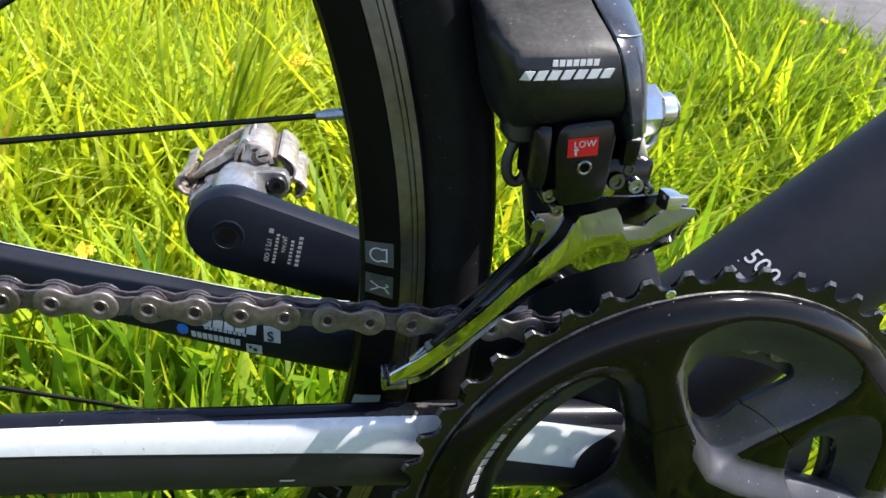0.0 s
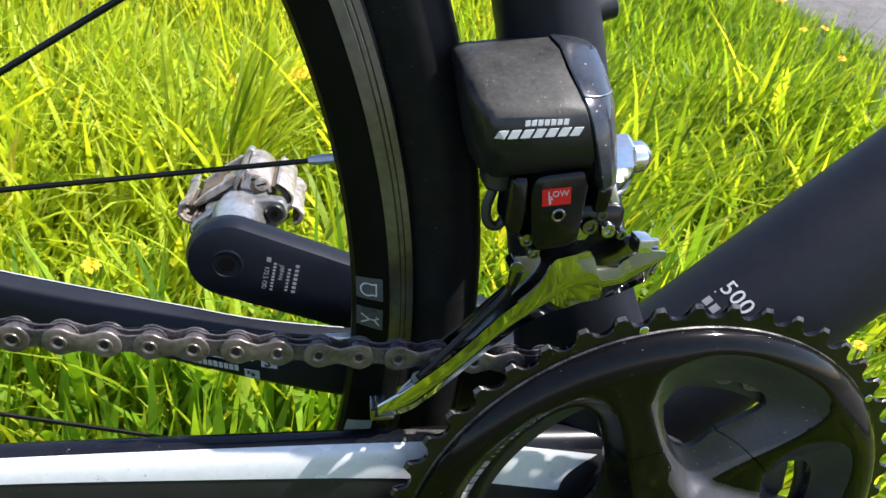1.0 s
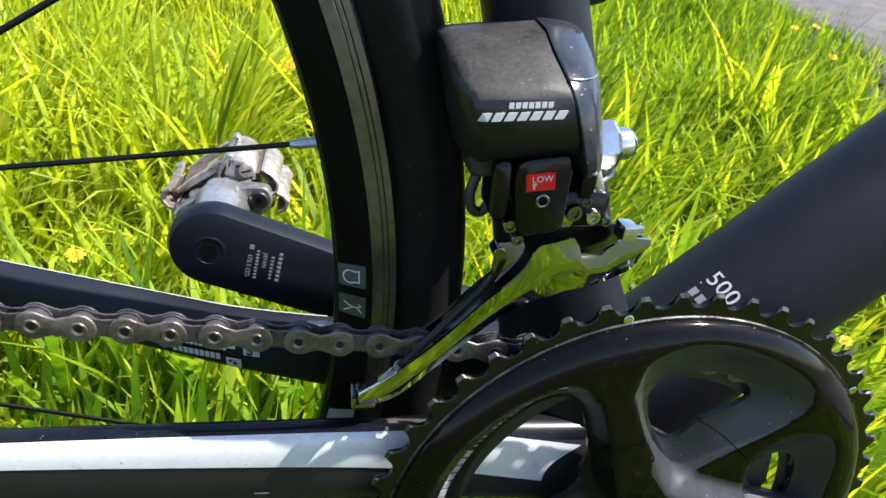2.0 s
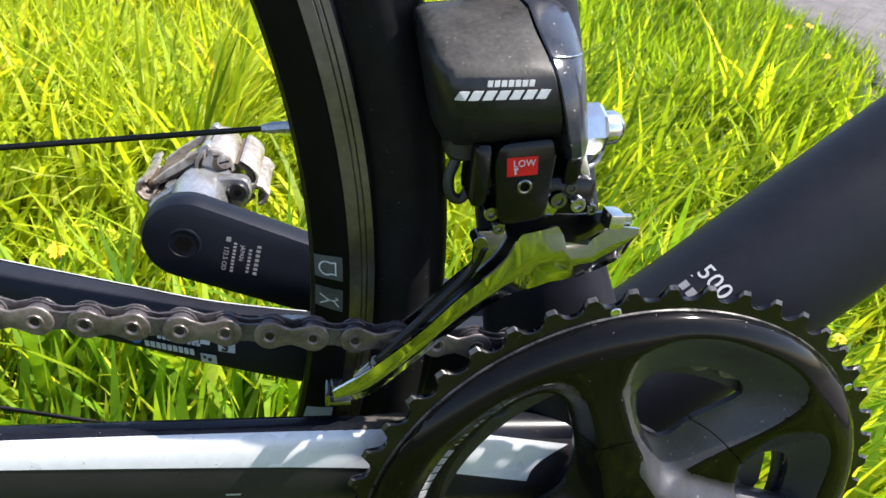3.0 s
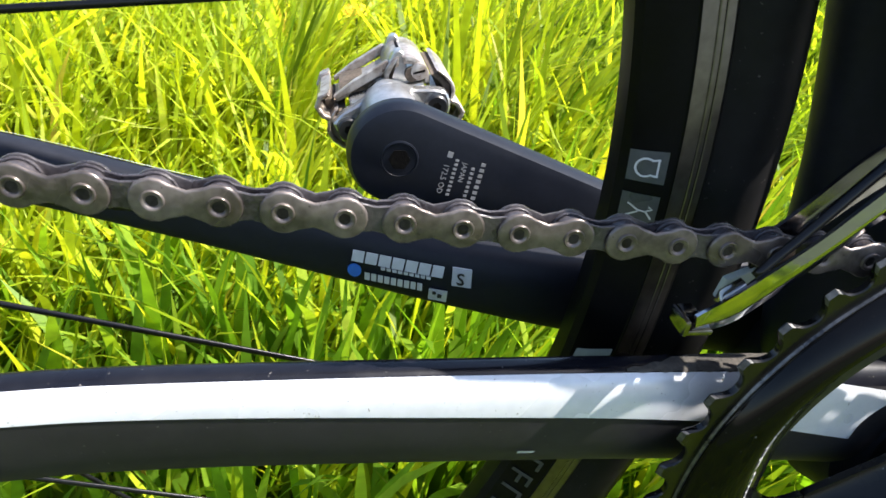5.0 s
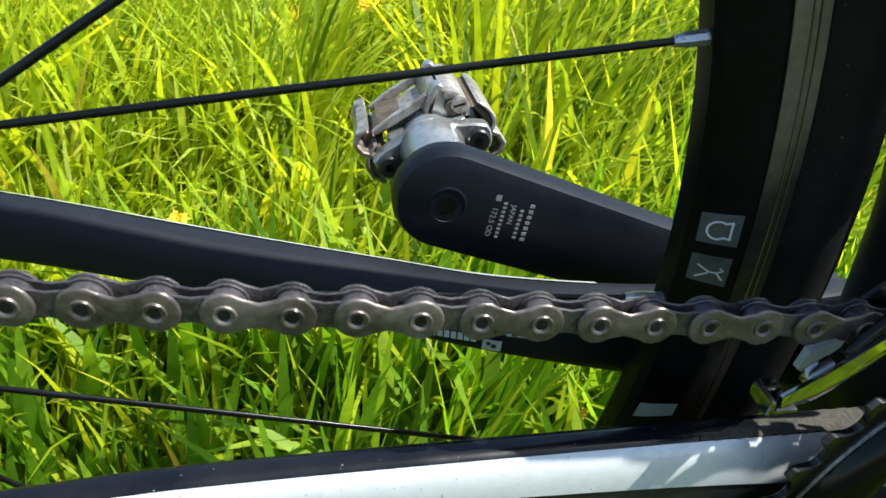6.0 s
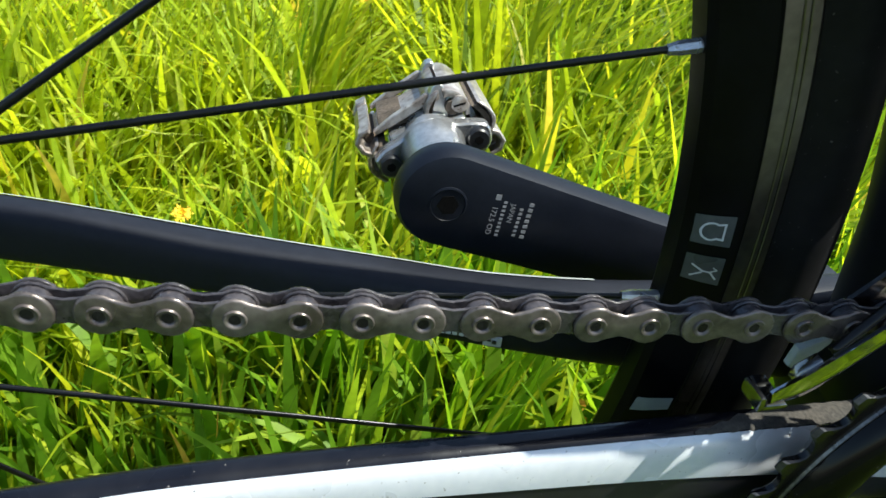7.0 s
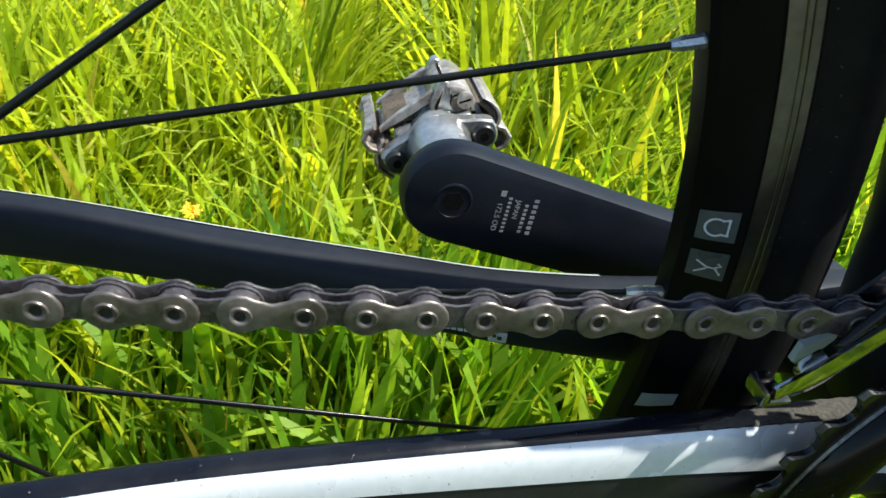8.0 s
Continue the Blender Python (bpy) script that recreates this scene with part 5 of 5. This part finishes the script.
COVER_ENDS = [(0.0, 0.985, 0.985), (0.04, 1.0, 1.0), (0.36, 0.97, 1.0), (0.62, 0.87, 0.99), (0.84, 0.73, 0.97), (1.0, 0.58, 0.94)]


def cover_right(z):
    return -0.0440 + 0.24 * (0.4400 - z)


housing("cover", SIDE, seam_x, cover_right, COVER_ENDS, 0.0, M_SHROUD, fd, "smooth blue-grey side cover", 34)
# a thin silver line paints the highlight along the cover's crease
crease_pts = []
for u, ky, kz in COVER_ENDS[1:]:
    z = 0.43 + 0.0078 * kz
    crease_pts.append(Vector((seam_x(z) + (cover_right(z) - seam_x(z)) * u, -0.020 - 0.0263 * ky, z + 0.0001)))
part("crease_highlight", tube("crease_highlight", crease_pts, 0.00028, 4, 6), M_SILVER, fd, "bright line painted as the highlight on the side cover's crease")
# brand print on the housing as bars
print_bars("maker_bar", (-0.0715, -0.0502, 0.4306), (1, 0, 0.077), (0, 0.03, 1), [(i * 0.0017, i * 0.0017 + 0.0013, 0, 0.0015) for i in range(7)], M_PRINT, fd, "white printed bars", 0.00012)
def on_housing(x, z):
    """A point on the front of the housing, which rounds off at its end."""
    left = -0.0856 + 0.28 * max(0.0, 0.4393 - z)
    u = (x - left) / (seam_x(z) - left)
    bow = math.sin(math.acos(max(-1.0, min(1.0, 1 - u / 0.17)))) if u < 0.17 else 1.0
    return Vector((x, -0.020 - 0.0300 * (0.42 + 0.58 * bow ** 0.8) - 0.0004, z))


slanted_bars("series_bar", lambda u, v: on_housing(-0.0790 + u, 0.4268 + 0.085 * u + v), 7, 0.0025, 0.0022, 0.0008, M_PRINT, fd, "white printed bar", 0.45)

# link block with its sticker and screw
blk = part("link_block", block("link_block", ((-0.0452, -0.0640, -0.0496, 0.3938, 0.4145), (-0.0446, -0.0650, -0.0489, 0.3924, 0.4158), (-0.0400, -0.0654, -0.0487, 0.3921, 0.4170), (-0.0280, -0.0650, -0.0490, 0.3930, 0.4170)), 7, 48, 45),
           M_LINK, fd, "glossy black link block with a red sticker")
for v in blk.data.vertices:  # its foot is narrower and slants
    low = max(0.0, (0.4080 - v.co.z) / 0.016)
    if v.co.x < -0.057:
        v.co.x += 0.0030 * low
    v.co.z += (v.co.x + 0.0570) * 0.16
part("hinge", block("hinge", ((-0.0440, -0.0700, -0.0662, 0.3975, 0.4125), (-0.0432, -0.0706, -0.0658, 0.3965, 0.4138), (-0.0300, -0.0706, -0.0658, 0.3965, 0.4145)), 5, 32), M_LINK, fd)
part("hinge", block("hinge", ((-0.0440, -0.0452, -0.0412, 0.4045, 0.4160), (-0.0430, -0.0455, -0.0405, 0.4035, 0.4170), (-0.0300, -0.0455, -0.0405, 0.4035, 0.4170)), 5, 32), M_LINK, fd)
lr_, lu_ = Vector((1, 0, 0.13)), Vector((-0.13, 0, 1))
print_bars("sticker", (-0.0618, -0.0455, 0.4062), lr_, lu_, [(0.0, 0.0083, 0.0, 0.0052)], M_RED, fd, "red sticker lettered LOW", 0.00015)
part("sticker_word", letters("LOW", 0.0026, (-0.0606, -0.04575, 0.4090), lr_, lu_, 1.0, 0, 0.00005), M_PRINT, fd)
print_bars("sticker_mark", (-0.0602, -0.0457, 0.4069), lr_, lu_, [(0.0003, 0.0008, 0, 0.0016), (0.0, 0.0013, 0.0013, 0.0018)], M_PRINT, fd, "", 0.0001)
part("screw_collar", revolve("screw_collar", [(0.0021, -0.0450), (0.0021, -0.0458), (0.0017, -0.0460), (0.0013, -0.0459), (0.0012, -0.0450)], Vector((-0.0566, 0, 0.4036)), 28), M_DARKCHROME, fd, "chromed screw socket")
part("screw_pit", join("screw_pit", rod_data((-0.0566, -0.0450, 0.4036), (-0.0566, -0.0453, 0.4036), ((0, 0.0014), (1, 0.0014)), 16)), M_RECESS, fd)
for x, z, r_, y0, y1, mat in ((-0.0455, 0.3990, 0.0030, -0.0440, -0.030, M_DARKCHROME), (-0.0395, 0.3978, 0.0028, -0.0440, -0.026, M_CHROME), (-0.0352, 0.3965, 0.0019, -0.0440, -0.030, M_DARKCHROME),
                              (-0.0418, 0.4022, 0.0022, -0.0425, -0.030, M_DARKCHROME), (-0.0636, 0.3938, 0.0026, -0.0425, -0.030, M_DARKCHROME), (-0.0612, 0.3900, 0.0022, -0.0440, -0.030, M_DARKCHROME)):
    r_ *= 0.86
    part("link_pin", revolve("link_pin", [(0.0003, y1), (r_, y1), (r_, y0 + 0.0005), (r_ * 0.88, y0), (r_ * 0.52, y0), (r_ * 0.45, y0 + 0.0010), (0.00005, y0 + 0.0011)], Vector((x, 0, z)), 24, 40, False), mat, fd, "shiny turned link pin")
part("link_body", block("link_body", ((-0.0422, -0.0490, -0.0352, 0.3950, 0.4048), (-0.0415, -0.0494, -0.0346, 0.3942, 0.4055), (-0.0300, -0.0494, -0.0346, 0.3942, 0.4055)), 6, 40), M_LINK, fd)
knuckle = [(-0.0492, 0.4000), (-0.0470, 0.4012), (-0.0448, 0.3998), (-0.0438, 0.3965), (-0.0452, 0.3935), (-0.0478, 0.3928), (-0.0492, 0.3945)]
part("knuckle", sharpen(mesh_of("knuckle", *plate_data(knuckle, -0.0425, -0.0380, 0.0010, 3))), M_CHROME, fd, "chromed link knuckle")
part("link_lever", sharpen(mesh_of("link_lever", *plate_data([(-0.0412, 0.4110), (-0.0385, 0.4112), (-0.0345, 0.4010), (-0.0332, 0.3958), (-0.0348, 0.3948), (-0.0368, 0.4000)], -0.0405, -0.0385, 0.0004))), M_SILVER, fd, "bright steel lever")
part("link_lever", sharpen(mesh_of("link_lever", *plate_data([(-0.0450, 0.4020), (-0.0415, 0.4045), (-0.0368, 0.4035), (-0.0355, 0.4005), (-0.0440, 0.3985)], -0.0400, -0.0370, 0.0004))), M_DARKCHROME, fd)

# mounting bolt and its washer, and the thin cable behind it
part("mount_nut", sharpen(mesh_of("mount_nut", *rod_data((-0.0405, -0.028, 0.4142), (-0.0306, -0.028, 0.4152), ((0, 0.0078), (0.85, 0.0078), (1, 0.0066)), 8)), 25), M_SILVER, fd, "faceted bright alloy nut")
part("mount_bolt", sharpen(mesh_of("mount_bolt", *rod_data((-0.0306, -0.028, 0.4152), (-0.0242, -0.028, 0.4160), ((0, 0.0046), (0.1, 0.0052), (0.6, 0.0050), (0.8, 0.0042), (1, 0.0026)), 24)), 30), M_SILVER, fd, "bright rounded bolt end")
part("thin_cable", tube("thin_cable", [(-0.0300, -0.026, 0.4150), (-0.0290, -0.028, 0.4105), (-0.0305, -0.030, 0.4065), (-0.0340, -0.032, 0.4045)], 0.0010), M_GREYCABLE, fd, "thin grey cable")
part("cable_loop", tube("cable_loop", [(-0.0742, -0.034, 0.4160), (-0.0735, -0.035, 0.4085), (-0.0752, -0.0355, 0.4015), (-0.0742, -0.0355, 0.3965), (-0.0712, -0.035, 0.3950), (-0.0690, -0.0345, 0.3985), (-0.0688, -0.034, 0.4060), (-0.0690, -0.033, 0.4120)], 0.00155), M_CABLE, fd, "looped black cable")
part("cable_boot", block("cable_boot", ((-0.0385, -0.0765, -0.0665, 0.4080, 0.4165), (-0.0370, -0.0772, -0.0660, 0.4070, 0.4170), (-0.0300, -0.0772, -0.0660, 0.4070, 0.4170)), 4, 32), M_CABLE, fd)

# cage: a chromed outer plate that sweeps down to the chain, an inner plate and bridges
TOP_EDGE = smooth_path([(-0.1056, 0, 0.3352), (-0.0955, 0, 0.3424), (-0.0812, 0, 0.3556), (-0.0704, 0, 0.3682), (-0.0596, 0, 0.3795), (-0.0556, 0, 0.3885)], 6)
LOW_EDGE = smooth_path([(-0.1050, 0, 0.3300), (-0.0945, 0, 0.3318), (-0.0795, 0, 0.3462), (-0.0670, 0, 0.3596), (-0.0560, 0, 0.3682), (-0.0470, 0, 0.3716)], 6)


def cage_side(name, y, curl, material, label, tail):
    """The swept plate: edges curl inwards, so that it mirrors sky above and grass below."""
    rows = [(a, b) for a, b in zip(TOP_EDGE, LOW_EDGE)][0 if curl > 0 else 9:]
    rows += [(Vector((t[0], 0, t[1])), Vector((t[2], 0, t[3]))) for t in tail]
    verts, faces, m = [], [], 10
    for i, (a, b) in enumerate(rows):
        for j in range(m + 1):
            v = j / m
            p = a.lerp(b, v)
            inward = curl * (0.0003 * max(0.0, 0.5 - v) / 0.5 + 0.0024 * max(0.0, v - 0.5) / 0.5)
            wave = 0.0003 * math.sin(i * 0.16)
            verts.append((p.x, y + inward + wave * curl, p.z))
    for i in range(len(rows) - 1):
        for j in range(m):
            q = i * (m + 1) + j
            faces.append((q, q + 1, q + m + 2, q + m + 1))
    ob = part(name, mesh_of(name, verts, faces), material, fd, label)
    sol = ob.modifiers.new("thickness", "SOLIDIFY")
    sol.thickness, sol.offset = 0.0011, 0
    ob.modifiers.new("hard_edges", "EDGE_SPLIT").split_angle = radians(40)
    return ob


cage_side("outer_cage", -0.0455, 1, M_CHROME, "chromed outer cage plate that mirrors the grass",
          [(-0.0548, 0.3895, -0.0440, 0.3730), (-0.0500, 0.3908, -0.0410, 0.3736), (-0.0450, 0.3922, -0.0380, 0.3742), (-0.0438, 0.3905, -0.0372, 0.3745), (-0.0426, 0.3868, -0.0350, 0.3750),
           (-0.0352, 0.3864, -0.0300, 0.3772), (-0.0338, 0.3886, -0.0280, 0.3782), (-0.0300, 0.3915, -0.0245, 0.3800), (-0.0255, 0.3922, -0.0222, 0.3830), (-0.0205, 0.3918, -0.0202, 0.3885)])
# the inner plate's shade is put into its colour, with the darker chrome
cage_side("inner_cage", -0.0335, -0.5, M_DARKCHROME, "inner cage plate, its shade put into darker chrome",
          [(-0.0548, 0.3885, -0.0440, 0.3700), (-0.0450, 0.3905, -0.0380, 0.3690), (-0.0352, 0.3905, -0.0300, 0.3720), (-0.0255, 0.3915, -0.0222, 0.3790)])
part("cage_bridge", join("cage_bridge", box_data(-0.0298, -0.0252, -0.0458, -0.0390, 0.3905, 0.3958, 0.0006), box_data(-0.0248, -0.0225, -0.0440, -0.0420, 0.3915, 0.3950, 0.0004)), M_SILVER, fd, "bright square cage bridge")
part("cage_tip", join("cage_tip", box_data(-0.1070, -0.1000, -0.0456, -0.0375, 0.3296, 0.3310, 0.0005), box_data(-0.1078, -0.1062, -0.0458, -0.0380, 0.3294, 0.3338, 0.0007),
     box_data(-0.1062, -0.1022, -0.0415, -0.0375, 0.3308, 0.3336, 0.0006)), M_DARKCHROME, fd, "folded rear lip of the cage")
part("cage_clip", plate("cage_clip", [(-0.1000, 0.3372), (-0.0995, 0.3400), (-0.0950, 0.3436), (-0.0940, 0.3420)], -0.0445, -0.0415, 0.0004), M_DARKCHROME, fd)
part("cage_pad", plate("cage_pad", [(-0.0943, 0.3331), (-0.0932, 0.3386), (-0.0862, 0.3420), (-0.0850, 0.3412), (-0.0853, 0.3396), (-0.0922, 0.3317)], -0.0355, -0.0330, 0.0005), M_PATCH, fd, "worn pale pad inside the cage")
rail = [Vector(p) for p in ((-0.0640, -0.0412, 0.3835), (-0.0668, -0.0412, 0.3755), (-0.0730, -0.0414, 0.3675), (-0.0830, -0.0424, 0.3558), (-0.0930, -0.0435, 0.3450))]
part("cage_rail", tube("cage_rail", rail, lambda t: 0.0017 - 0.0006 * t, 8, 12), M_LINK, fd, "glossy black inner rail of the cage")
part("pivot_arm", sharpen(mesh_of("pivot_arm", *plate_data([(-0.0665, 0.3885), (-0.0590, 0.3890), (-0.0560, 0.3840), (-0.0600, 0.3760), (-0.0650, 0.3720), (-0.0672, 0.3800)], -0.0425, -0.0405, 0.0004))), M_DARKCHROME, fd)
part("pivot_pin", rod("pivot_pin", (-0.0660, -0.0440, 0.3855), (-0.0660, -0.038, 0.3855), 0.0020), M_DARKCHROME, fd)
